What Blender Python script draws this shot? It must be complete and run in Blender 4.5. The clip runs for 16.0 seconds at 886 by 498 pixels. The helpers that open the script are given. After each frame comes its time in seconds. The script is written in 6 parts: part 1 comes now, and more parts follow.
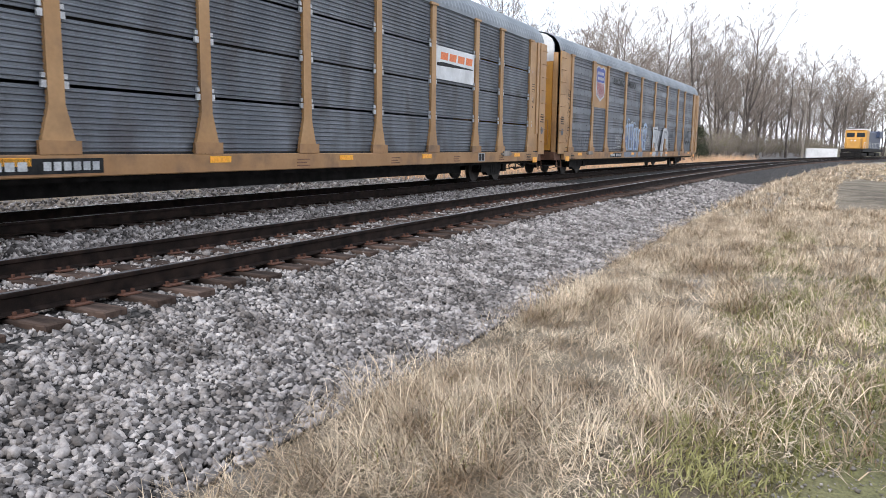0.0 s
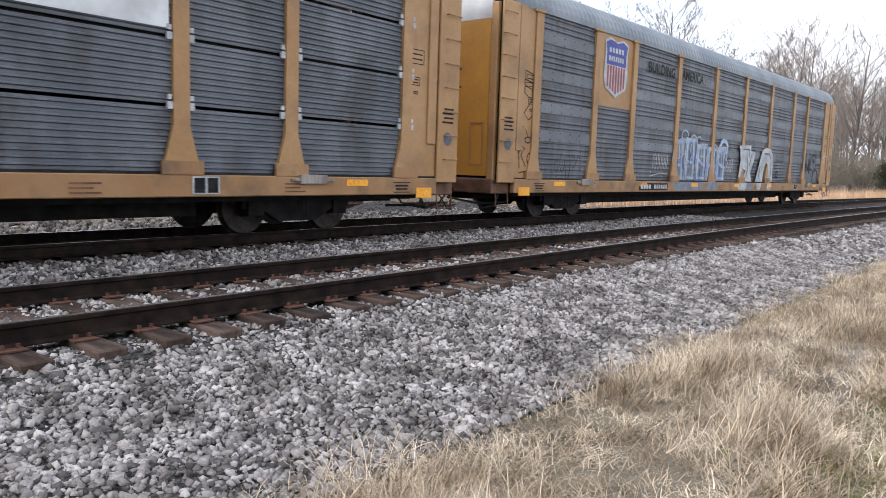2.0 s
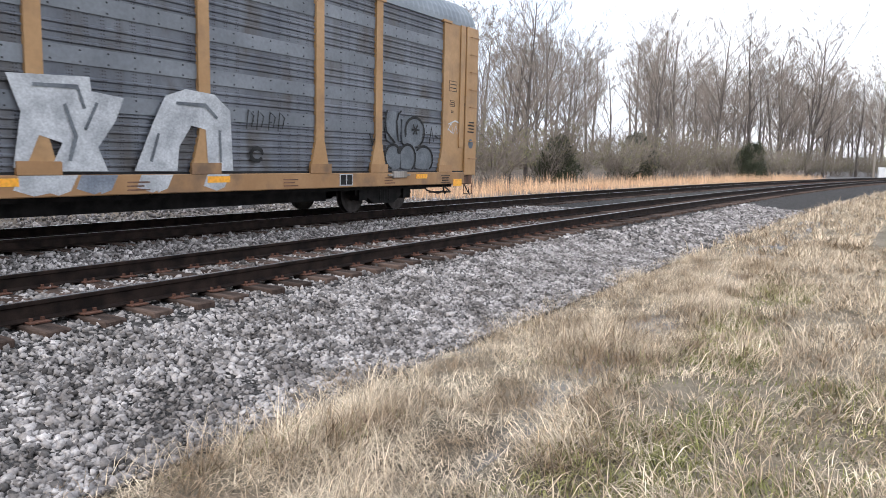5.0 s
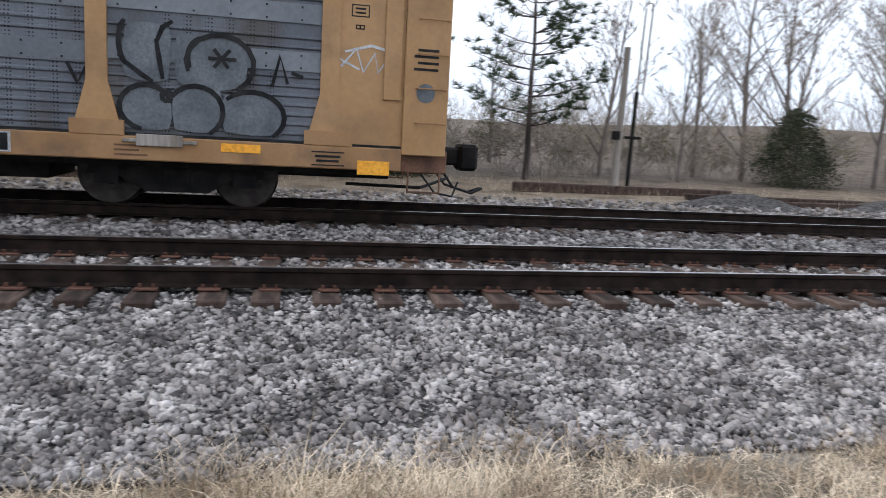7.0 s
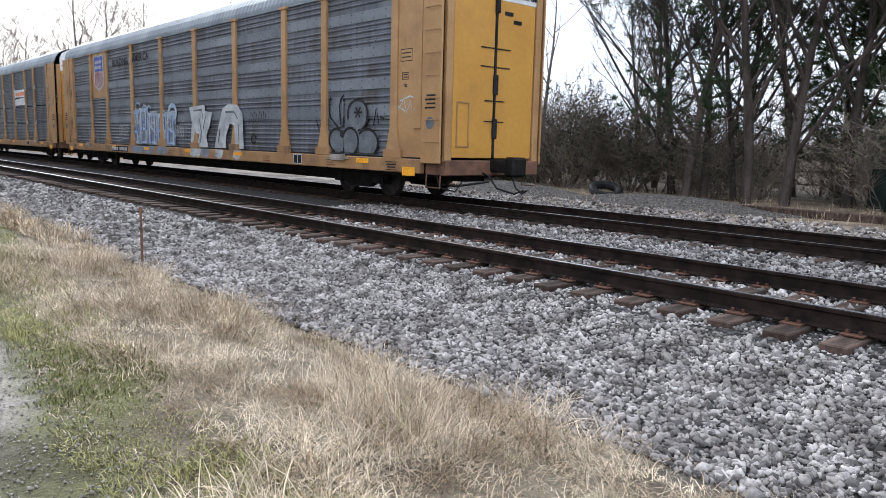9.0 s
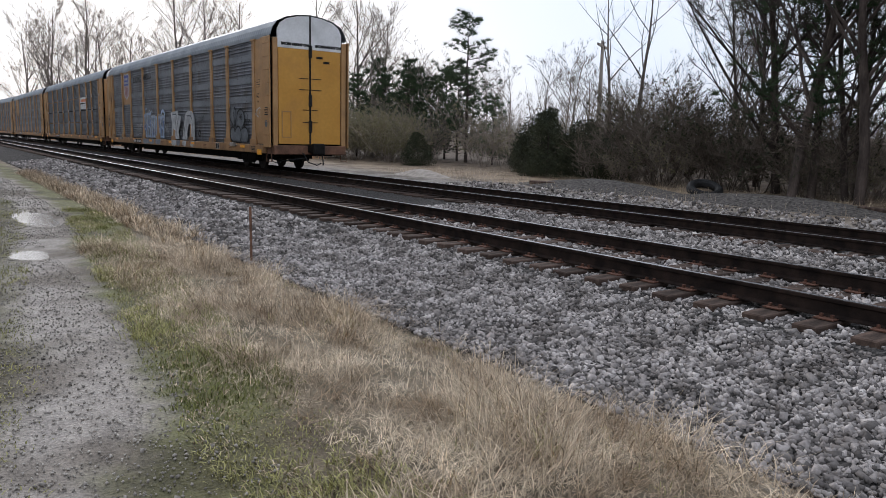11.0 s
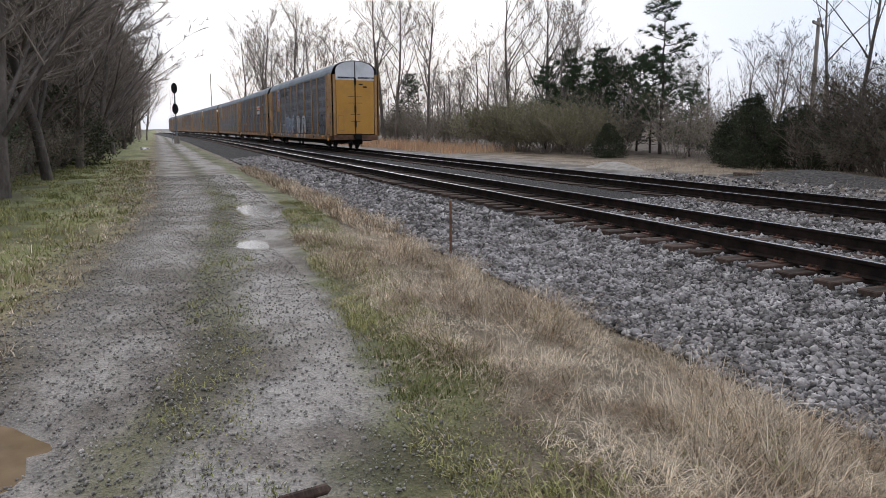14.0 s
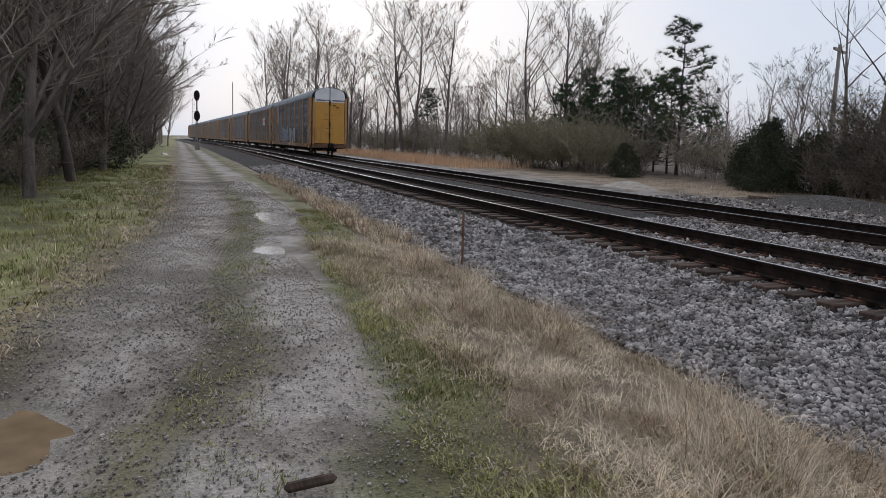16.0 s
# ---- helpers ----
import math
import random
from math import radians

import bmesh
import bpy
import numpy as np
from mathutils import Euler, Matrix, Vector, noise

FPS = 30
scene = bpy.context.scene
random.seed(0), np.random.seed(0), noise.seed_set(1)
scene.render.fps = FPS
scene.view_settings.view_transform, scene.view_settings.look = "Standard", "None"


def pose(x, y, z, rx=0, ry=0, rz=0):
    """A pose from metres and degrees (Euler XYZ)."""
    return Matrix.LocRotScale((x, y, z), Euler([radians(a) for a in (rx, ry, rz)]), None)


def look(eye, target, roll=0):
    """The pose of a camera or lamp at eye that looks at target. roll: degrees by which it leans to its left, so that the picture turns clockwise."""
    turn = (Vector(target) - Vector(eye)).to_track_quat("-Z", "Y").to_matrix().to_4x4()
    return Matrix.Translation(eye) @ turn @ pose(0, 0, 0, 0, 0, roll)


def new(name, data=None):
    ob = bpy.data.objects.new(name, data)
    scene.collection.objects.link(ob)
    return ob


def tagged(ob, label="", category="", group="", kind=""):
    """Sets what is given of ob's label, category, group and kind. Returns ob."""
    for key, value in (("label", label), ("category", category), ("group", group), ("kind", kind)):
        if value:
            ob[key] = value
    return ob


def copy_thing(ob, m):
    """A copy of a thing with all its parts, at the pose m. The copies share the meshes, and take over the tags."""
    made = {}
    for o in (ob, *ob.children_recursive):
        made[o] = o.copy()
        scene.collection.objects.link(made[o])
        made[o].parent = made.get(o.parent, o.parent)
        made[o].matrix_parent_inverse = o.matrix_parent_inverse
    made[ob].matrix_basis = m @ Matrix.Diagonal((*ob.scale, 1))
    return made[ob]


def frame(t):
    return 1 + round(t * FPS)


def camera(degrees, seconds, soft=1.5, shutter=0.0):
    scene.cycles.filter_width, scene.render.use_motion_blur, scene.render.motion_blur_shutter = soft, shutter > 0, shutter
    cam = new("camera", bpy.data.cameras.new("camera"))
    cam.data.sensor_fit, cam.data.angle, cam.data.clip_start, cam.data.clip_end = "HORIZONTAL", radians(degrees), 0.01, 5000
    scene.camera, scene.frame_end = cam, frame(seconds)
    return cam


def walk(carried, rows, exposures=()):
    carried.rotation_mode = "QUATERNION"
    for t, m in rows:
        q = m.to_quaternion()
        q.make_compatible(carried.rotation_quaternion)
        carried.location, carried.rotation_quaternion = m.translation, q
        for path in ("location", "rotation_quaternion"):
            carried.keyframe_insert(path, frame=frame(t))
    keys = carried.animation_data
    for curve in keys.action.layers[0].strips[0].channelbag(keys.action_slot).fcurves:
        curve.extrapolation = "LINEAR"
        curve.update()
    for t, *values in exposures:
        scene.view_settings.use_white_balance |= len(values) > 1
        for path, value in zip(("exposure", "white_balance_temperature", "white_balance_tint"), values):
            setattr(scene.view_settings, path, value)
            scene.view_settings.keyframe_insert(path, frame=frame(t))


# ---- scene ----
cam = camera(61.79, 16.0, soft=0.65, shutter=0.12)
PATH = [
    (0.0, pose(-6.519, -6.149, 1.144, 82.027, -0.756, -63.251)),
    (0.5, pose(-6.124, -6.162, 1.135, 82.643, -1.112, -58.899)),
    (1.0, pose(-5.779, -6.208, 1.15, 83.616, -1.564, -52.982)),
    (1.5, pose(-5.401, -6.23, 1.168, 84.266, -2.244, -49.385)),
    (2.0, pose(-5.03, -6.274, 1.171, 83.683, -1.852, -50.459)),
    (2.5, pose(-4.679, -6.382, 1.19, 83.458, -1.765, -52.494)),
    (3.0, pose(-4.355, -6.547, 1.23, 84.452, -1.726, -53.717)),
    (3.5, pose(-3.991, -6.686, 1.255, 85.383, -1.419, -51.267)),
    (4.0, pose(-3.595, -6.764, 1.264, 84.613, -0.629, -49.003)),
    (4.5, pose(-3.198, -6.94, 1.278, 83.337, -1.248, -55.497)),
    (4.7, pose(-3.018, -7.033, 1.291, 83.122, -1.01, -59.084)),
    (7.0, pose(0.365, -7.12, 1.217, 81.017, -3.217, -12.784)),
    (7.5, pose(0.474, -7.398, 1.242, 81.001, -1.38, 13.318)),
    (8.0, pose(0.412, -7.252, 1.249, 80.136, -0.352, 31.334)),
    (8.5, pose(0.517, -7.251, 1.251, 80.949, -0.889, 42.302)),
    (9.0, pose(0.559, -7.23, 1.264, 82.011, -1.447, 48.562)),
    (9.5, pose(0.48, -7.294, 1.308, 82.056, -1.277, 52.291)),
    (9.7, pose(0.46, -7.312, 1.326, 81.950, -1.054, 53.552)),
    (11.8, pose(0.101, -7.418, 1.329, 81.497, -1.374, 54.95)),
    (12.0, pose(0.097, -7.431, 1.321, 81.465, -1.531, 54.535)),
    (12.5, pose(0.115, -7.469, 1.292, 81.301, -1.689, 53.502)),
    (13.0, pose(-0.069, -7.397, 1.298, 80.605, -1.742, 55.936)),
    (13.5, pose(-0.086, -7.421, 1.309, 80.467, -0.621, 62.957)),
    (14.0, pose(-0.022, -7.476, 1.318, 80.823, -0.123, 69.054)),
    (14.5, pose(0.03, -7.491, 1.322, 81.136, -0.258, 70.826)),
    (15.0, pose(0.07, -7.493, 1.311, 81.499, -0.724, 71.066)),
    (15.5, pose(0.103, -7.495, 1.297, 81.833, -1.285, 70.821)),
    (16.0, pose(0.191, -7.52, 1.307, 81.900, -1.86, 70.428)),
]
walk(cam, PATH, exposures=[(0, 0.25, 6160, 11.5), (0.5, 0.0, 6160, 11.5), (1.0, 0.05, 6160, 11.5), (2.0, 0.25, 6160, 12), (3.0, 0.12, 6160, 12), (4.0, 0.12, 6160, 12), (4.7, 0.35, 6160, 11.5), (7.0, 0.08, 6050, 10.5), (7.5, 0.24, 6000, 10), (8.0, 0.52, 5950, 9.5), (8.5, 0.74, 5950, 9.5), (9.0, 0.45, 6000, 10), (9.7, 0.12, 6100, 11), (12.0, -0.65, 6160, 12), (13.0, -0.68, 6160, 12), (14.0, -0.45, 6160, 12), (15.0, -0.65, 6160, 12), (16.0, -0.78, 6160, 12)])

# ---- sky and light: bright overcast afternoon ----
world = bpy.data.worlds.new("sky")
scene.world = world
world.use_nodes = True
wn, wl = world.node_tree.nodes, world.node_tree.links
wn.clear()
w_out, w_bg, w_bg2, w_mix = wn.new("ShaderNodeOutputWorld"), wn.new("ShaderNodeBackground"), wn.new("ShaderNodeBackground"), wn.new("ShaderNodeMixShader")
w_sky = wn.new("ShaderNodeTexSky")
w_sky.sky_type, w_sky.sun_disc = "NISHITA", False
w_sky.sun_elevation, w_sky.sun_rotation = radians(24), radians(280)
w_sky.dust_density = 3.0
w_bg.inputs["Strength"].default_value = 0.12
wl.new(w_sky.outputs[0], w_bg.inputs["Color"])
# the cloud cover, thinner towards the west
w_tc, w_noise, w_ramp = wn.new("ShaderNodeTexCoord"), wn.new("ShaderNodeTexNoise"), wn.new("ShaderNodeValToRGB")
w_noise.inputs["Scale"].default_value, w_noise.inputs["Detail"].default_value = 1.6, 4
wl.new(w_tc.outputs["Generated"], w_noise.inputs["Vector"])
w_ramp.color_ramp.elements[0].position, w_ramp.color_ramp.elements[0].color = 0.38, (0.80, 0.88, 1.0, 1)
w_ramp.color_ramp.elements[1].position, w_ramp.color_ramp.elements[1].color = 0.6, (0.98, 0.985, 1.01, 1)
wl.new(w_noise.outputs[0], w_ramp.inputs[0])
wl.new(w_ramp.outputs[0], w_bg2.inputs["Color"])
w_bg2.inputs["Strength"].default_value = 1.47
w_mix.inputs[0].default_value = 0.85
wl.new(w_bg.outputs[0], w_mix.inputs[1])
wl.new(w_bg2.outputs[0], w_mix.inputs[2])
wl.new(w_mix.outputs[0], w_out.inputs[0])
sun_data = bpy.data.lights.new("sun", "SUN")
sun_data.energy, sun_data.angle, sun_data.color = 1.8, radians(12), (1.0, 0.96, 0.91)
sun = new("sun", sun_data)
sun.matrix_world = look((-40, 8, 22), (0, 0, 0))


# ---- materials ----
def mat(name, a, b, scale=3.0, fine=40.0, rough=0.85, bump=0.3, metal=0.0, dist=0.02, vary=0.0, island=0.0, stretch=(1, 1, 1), grain=0.2, gloss=0.5, dirt=None, dirt_scale=0.7):
    """Two colours mixed by a broad noise, shaded by a fine one, with bump; vary: lightness from piece to piece."""
    m = bpy.data.materials.new(name)
    m.use_nodes = True
    n, l = m.node_tree.nodes, m.node_tree.links
    bsdf = n["Principled BSDF"]
    tc, mp = n.new("ShaderNodeTexCoord"), n.new("ShaderNodeMapping")
    mp.inputs["Scale"].default_value = stretch
    l.new(tc.outputs["Object"], mp.inputs[0])
    n1, n2 = n.new("ShaderNodeTexNoise"), n.new("ShaderNodeTexNoise")
    n1.inputs["Scale"].default_value, n1.inputs["Detail"].default_value = scale, 5
    n2.inputs["Scale"].default_value, n2.inputs["Detail"].default_value = fine, 4
    l.new(mp.outputs[0], n1.inputs["Vector"])
    l.new(mp.outputs[0], n2.inputs["Vector"])
    ramp = n.new("ShaderNodeValToRGB")
    ramp.color_ramp.elements[0].position, ramp.color_ramp.elements[0].color = 0.36, (*a, 1)
    ramp.color_ramp.elements[1].position, ramp.color_ramp.elements[1].color = 0.64, (*b, 1)
    l.new(n1.outputs[0], ramp.inputs[0])
    colour = ramp.outputs[0]
    if dirt:
        n3, r3, mx3 = n.new("ShaderNodeTexNoise"), n.new("ShaderNodeValToRGB"), n.new("ShaderNodeMix")
        n3.inputs["Scale"].default_value, n3.inputs["Detail"].default_value = dirt_scale, 8
        l.new(mp.outputs[0], n3.inputs["Vector"])
        r3.color_ramp.elements[0].position, r3.color_ramp.elements[1].position = 0.5, 0.7
        l.new(n3.outputs[0], r3.inputs[0])
        mx3.data_type = "RGBA"
        l.new(r3.outputs[0], mx3.inputs[0])
        l.new(colour, mx3.inputs[6])
        mx3.inputs[7].default_value = (*dirt, 1)
        colour = mx3.outputs[2]
    hsv, mr = n.new("ShaderNodeHueSaturation"), n.new("ShaderNodeMapRange")
    mr.inputs[1].default_value, mr.inputs[2].default_value, mr.inputs[3].default_value, mr.inputs[4].default_value = 0.3, 0.7, 1 - grain, 1 + grain
    l.new(n2.outputs[0], mr.inputs[0])
    value = mr.outputs[0]
    for amount, node, socket in ((vary, "ShaderNodeObjectInfo", "Random"), (island, "ShaderNodeNewGeometry", "Random Per Island")):
        if amount:
            src, m2, mul = n.new(node), n.new("ShaderNodeMapRange"), n.new("ShaderNodeMath")
            m2.inputs[3].default_value, m2.inputs[4].default_value = 1 - amount, 1 + amount
            mul.operation = "MULTIPLY"
            l.new(src.outputs[socket], m2.inputs[0])
            l.new(m2.outputs[0], mul.inputs[0])
            l.new(value, mul.inputs[1])
            value = mul.outputs[0]
    l.new(value, hsv.inputs["Value"])
    l.new(colour, hsv.inputs["Color"])
    l.new(hsv.outputs[0], bsdf.inputs["Base Color"])
    bsdf.inputs["Roughness"].default_value, bsdf.inputs["Metallic"].default_value = rough, metal
    bsdf.inputs["Specular IOR Level"].default_value = gloss
    if bump:
        bp = n.new("ShaderNodeBump")
        bp.inputs["Strength"].default_value, bp.inputs["Distance"].default_value = bump, dist
        l.new(n2.outputs[0], bp.inputs["Height"])
        l.new(bp.outputs[0], bsdf.inputs["Normal"])
    return m


M_STONE = mat("ballast stone", (0.155, 0.139, 0.129), (0.36, 0.332, 0.316), 2.5, 60, 0.9, 0.0, island=0.7, gloss=0.1)
M_PEBBLE = mat("road pebbles", (0.20, 0.182, 0.16), (0.36, 0.33, 0.295), 1.2, 60, 0.9, 0, island=0.38, gloss=0.15)
# far darker than the stones: the shade in their gaps is put into this colour
M_BALLAST_SHADE = mat("shade-dark ballast bed", (0.02, 0.019, 0.018), (0.11, 0.103, 0.098), 18, 40, 0.95, 1.0, dist=0.06, gloss=0.1)
M_BALLAST_FAR = mat("dusty ballast", (0.05, 0.046, 0.044), (0.16, 0.148, 0.138), 11, 30, 0.95, 1.0, dist=0.08, gloss=0.1)
M_RAIL = mat("rusted rail steel", (0.011, 0.008, 0.007), (0.03, 0.02, 0.016), 6, 80, 0.8, 0.2, dist=0.002, gloss=0.1)
M_RAILTOP = mat("worn rail head", (0.32, 0.32, 0.34), (0.45, 0.45, 0.46), 4, 60, 0.32, 0.05, 0.9, dist=0.001)
M_TIE = mat("weathered tie wood", (0.036, 0.025, 0.02), (0.098, 0.068, 0.054), 4, 30, 0.9, 0.6, dist=0.01, vary=0.45, stretch=(3, 0.5, 1), gloss=0.15)
M_PLATE = mat("rusty plate steel", (0.07, 0.035, 0.025), (0.13, 0.065, 0.045), 8, 60, 0.85, 0.3, dist=0.003, gloss=0.15)
M_YELLOW = mat("faded yellow car paint", (0.39, 0.215, 0.085), (0.46, 0.27, 0.12), 1.1, 14, 0.55, 0.1, dist=0.004, dirt=(0.29, 0.165, 0.075), dirt_scale=1.3, grain=0.07)
M_YELLOWD = mat("bright yellow door paint", (0.56, 0.28, 0.045), (0.60, 0.31, 0.055), 0.8, 9, 0.5, 0.08, dist=0.004, dirt=(0.50, 0.25, 0.05), dirt_scale=0.9, grain=0.05)
M_SILL = mat("stained yellow sill paint", (0.33, 0.175, 0.07), (0.40, 0.225, 0.10), 1.4, 18, 0.6, 0.15, dist=0.004, dirt=(0.17, 0.10, 0.055), dirt_scale=1.6, grain=0.05)
M_WHITE = mat("greyed white paint", (0.62, 0.63, 0.63), (0.78, 0.79, 0.80), 1.2, 12, 0.55, 0.08, dist=0.004, dirt=(0.45, 0.45, 0.46), grain=0.05)
M_ROOF = mat("galvanised roof steel", (0.17, 0.195, 0.22), (0.25, 0.275, 0.30), 0.9, 14, 0.55, 0.1, 0.2, dist=0.004, grain=0.05)
M_DARK = mat("black underframe steel", (0.006, 0.0055, 0.0055), (0.020, 0.018, 0.017), 4, 30, 0.7, 0.3, dist=0.005, gloss=0.15)
M_BLACK = mat("black paint", (0.012, 0.012, 0.013), (0.03, 0.03, 0.03), 5, 30, 0.6, 0.1, dist=0.003, gloss=0.15)
M_WHEEL = mat("wheel steel", (0.03, 0.025, 0.023), (0.07, 0.06, 0.055), 6, 40, 0.55, 0.2, 0.4, dist=0.003, gloss=0.15)
M_ORANGE = mat("orange reflector", (0.9, 0.38, 0.02), (0.95, 0.44, 0.03), 3, 20, 0.4, 0)
M_RUSTPAINT = mat("rust-stained steel", (0.10, 0.05, 0.03), (0.20, 0.10, 0.06), 3, 30, 0.8, 0.3, dist=0.004)
M_GWHITE = mat("white spray paint", (0.36, 0.37, 0.385), (0.56, 0.57, 0.58), 3, 30, 0.6, 0)
M_GBLUE = mat("pale blue spray paint", (0.28, 0.38, 0.54), (0.44, 0.54, 0.68), 3, 30, 0.6, 0)
M_GDBLUE = mat("deep blue spray paint", (0.05, 0.10, 0.35), (0.10, 0.17, 0.45), 3, 30, 0.6, 0, gloss=0.15)
M_GFILL = mat("thin silver spray fill", (0.11, 0.12, 0.132), (0.18, 0.195, 0.21), 2, 30, 0.6, 0, gloss=0.15)
M_GTHIN = mat("worn blue-grey spray fill", (0.17, 0.19, 0.225), (0.27, 0.295, 0.335), 2.5, 30, 0.65, 0, gloss=0.2)
M_BLUE = mat("blue shield enamel", (0.03, 0.05, 0.28), (0.04, 0.07, 0.34), 3, 30, 0.5, 0)
M_RED = mat("red shield stripe", (0.26, 0.05, 0.06), (0.33, 0.07, 0.075), 3, 30, 0.5, 0)
M_SIGNORANGE = mat("orange sign paint", (0.75, 0.17, 0.04), (0.8, 0.22, 0.06), 3, 30, 0.5, 0)
M_BARK = mat("grey bark", (0.10, 0.085, 0.075), (0.20, 0.17, 0.15), 3, 25, 0.95, 0.6, dist=0.02, vary=0.25, stretch=(1, 1, 0.3), gloss=0.15)
M_BARKD = mat("dark bark", (0.045, 0.036, 0.032), (0.10, 0.08, 0.07), 3, 25, 0.95, 0.6, dist=0.02, vary=0.25, stretch=(1, 1, 0.3), gloss=0.15)
M_BRUSHWOOD = mat("brown brushwood", (0.10, 0.082, 0.068), (0.19, 0.155, 0.125), 0.4, 6, 0.95, 0, vary=0.35, island=0.3, gloss=0.1)
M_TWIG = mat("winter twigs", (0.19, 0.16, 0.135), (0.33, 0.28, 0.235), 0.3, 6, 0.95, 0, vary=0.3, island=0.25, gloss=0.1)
M_PINE = mat("pine needles", (0.035, 0.058, 0.03), (0.075, 0.105, 0.052), 0.8, 10, 0.8, 0, vary=0.2, island=0.3, gloss=0.15)
M_CEDAR = mat("cedar scale leaves", (0.035, 0.042, 0.027), (0.075, 0.08, 0.048), 1.5, 10, 0.9, 0, vary=0.15, island=0.25, gloss=0.08)
M_BRUSH = mat("olive brush leaves", (0.19, 0.18, 0.10), (0.30, 0.27, 0.165), 0.6, 10, 0.9, 0, vary=0.2, island=0.25, gloss=0.1)
M_STRAW = mat("dry straw grass", (0.27, 0.195, 0.125), (0.69, 0.57, 0.42), 2.2, 8, 0.85, 0, island=0.55, gloss=0.2)
M_GREEN = mat("short green grass", (0.17, 0.175, 0.06), (0.35, 0.325, 0.14), 0.9, 8, 0.85, 0, island=0.4, gloss=0.2)
M_BROOM = mat("tall tawny broomgrass", (0.55, 0.33, 0.19), (0.74, 0.50, 0.31), 0.4, 8, 0.85, 0, island=0.3)
M_LEAF = mat("evergreen leaves", (0.05, 0.085, 0.035), (0.12, 0.17, 0.08), 1.5, 10, 0.5, 0, island=0.4)
M_POLE = mat("weathered pole wood", (0.22, 0.19, 0.16), (0.36, 0.32, 0.28), 3, 30, 0.9, 0.4, dist=0.01, stretch=(1, 1, 0.1))
M_WATER = mat("muddy puddle water", (0.20, 0.14, 0.08), (0.26, 0.18, 0.11), 1, 5, 0.06, 0)
M_PUDDLE = mat("wet clear puddle", (0.10, 0.10, 0.095), (0.16, 0.155, 0.15), 1, 5, 0.12, 0.02)
M_LOCOB = mat("dark blue locomotive paint", (0.02, 0.03, 0.07), (0.03, 0.05, 0.11), 1, 10, 0.5, 0.05)
M_DUMPSTER = mat("dark green steel paint", (0.010, 0.016, 0.014), (0.02, 0.03, 0.027), 2, 20, 0.7, 0.1, gloss=0.15)
M_GLASS = mat("dark cab glass", (0.02, 0.025, 0.03), (0.03, 0.035, 0.04), 1, 10, 0.08, 0)
M_PELLET = mat("white cabinet paint", (0.7, 0.7, 0.7), (0.8, 0.8, 0.8), 1, 10, 0.6, 0.05)


def side_panel_mat(name, a, b, dirt, holes):
    """Galvanised side sheet: streaked down its height, with columns of small round holes where holes is set."""
    m = mat(name, a, b, 0.8, 20, 0.55, 0.12, 0.15, grain=0.1, dist=0.003, vary=0.07, stretch=(1.6, 1, 0.7), dirt=dirt, dirt_scale=1.1)
    if holes:
        n, l = m.node_tree.nodes, m.node_tree.links
        bsdf = n["Principled BSDF"]
        old = bsdf.inputs["Base Color"].links[0].from_socket
        tc, sep = n.new("ShaderNodeTexCoord"), n.new("ShaderNodeSeparateXYZ")
        l.new(tc.outputs["Object"], sep.inputs[0])

        def math_node(op, a, b=None):
            q = n.new("ShaderNodeMath")
            q.operation = op
            for i, s in enumerate((a, b)):
                if s is None:
                    continue
                if isinstance(s, (int, float)):
                    q.inputs[i].default_value = s
                else:
                    l.new(s, q.inputs[i])
            return q.outputs[0]
        dots = math_node("MULTIPLY", math_node("GREATER_THAN", math_node("SINE", math_node("MULTIPLY", sep.outputs[0], 144.0)), 0.1), math_node("GREATER_THAN", math_node("SINE", math_node("MULTIPLY", sep.outputs[2], 130.0)), 0.35))
        column = math_node("GREATER_THAN", math_node("SINE", math_node("MULTIPLY", sep.outputs[0], 24.0)), 0.35)
        row = math_node("GREATER_THAN", math_node("SINE", math_node("MULTIPLY", sep.outputs[0], 3.1)), -0.6)
        mask = math_node("MULTIPLY", math_node("MULTIPLY", math_node("GREATER_THAN", dots, 0.55), column), row)
        mx = n.new("ShaderNodeMix")
        mx.data_type = "RGBA"
        l.new(mask, mx.inputs[0])
        l.new(old, mx.inputs[6])
        mx.inputs[7].default_value = (0.02, 0.02, 0.022, 1)
        l.new(mx.outputs[2], bsdf.inputs["Base Color"])
    return m


M_PANEL = side_panel_mat("perforated galvanised sheet", (0.10, 0.108, 0.128), (0.165, 0.176, 0.20), (0.085, 0.078, 0.074), True)
M_BAND = mat("plain galvanised strip", (0.15, 0.162, 0.18), (0.21, 0.225, 0.245), 0.9, 16, 0.6, 0.08, 0.1, dist=0.003, grain=0.1, vary=0.15)
M_PANEL2 = side_panel_mat("corrugated galvanised sheet", (0.108, 0.121, 0.141), (0.18, 0.197, 0.22), (0.096, 0.096, 0.104), False)


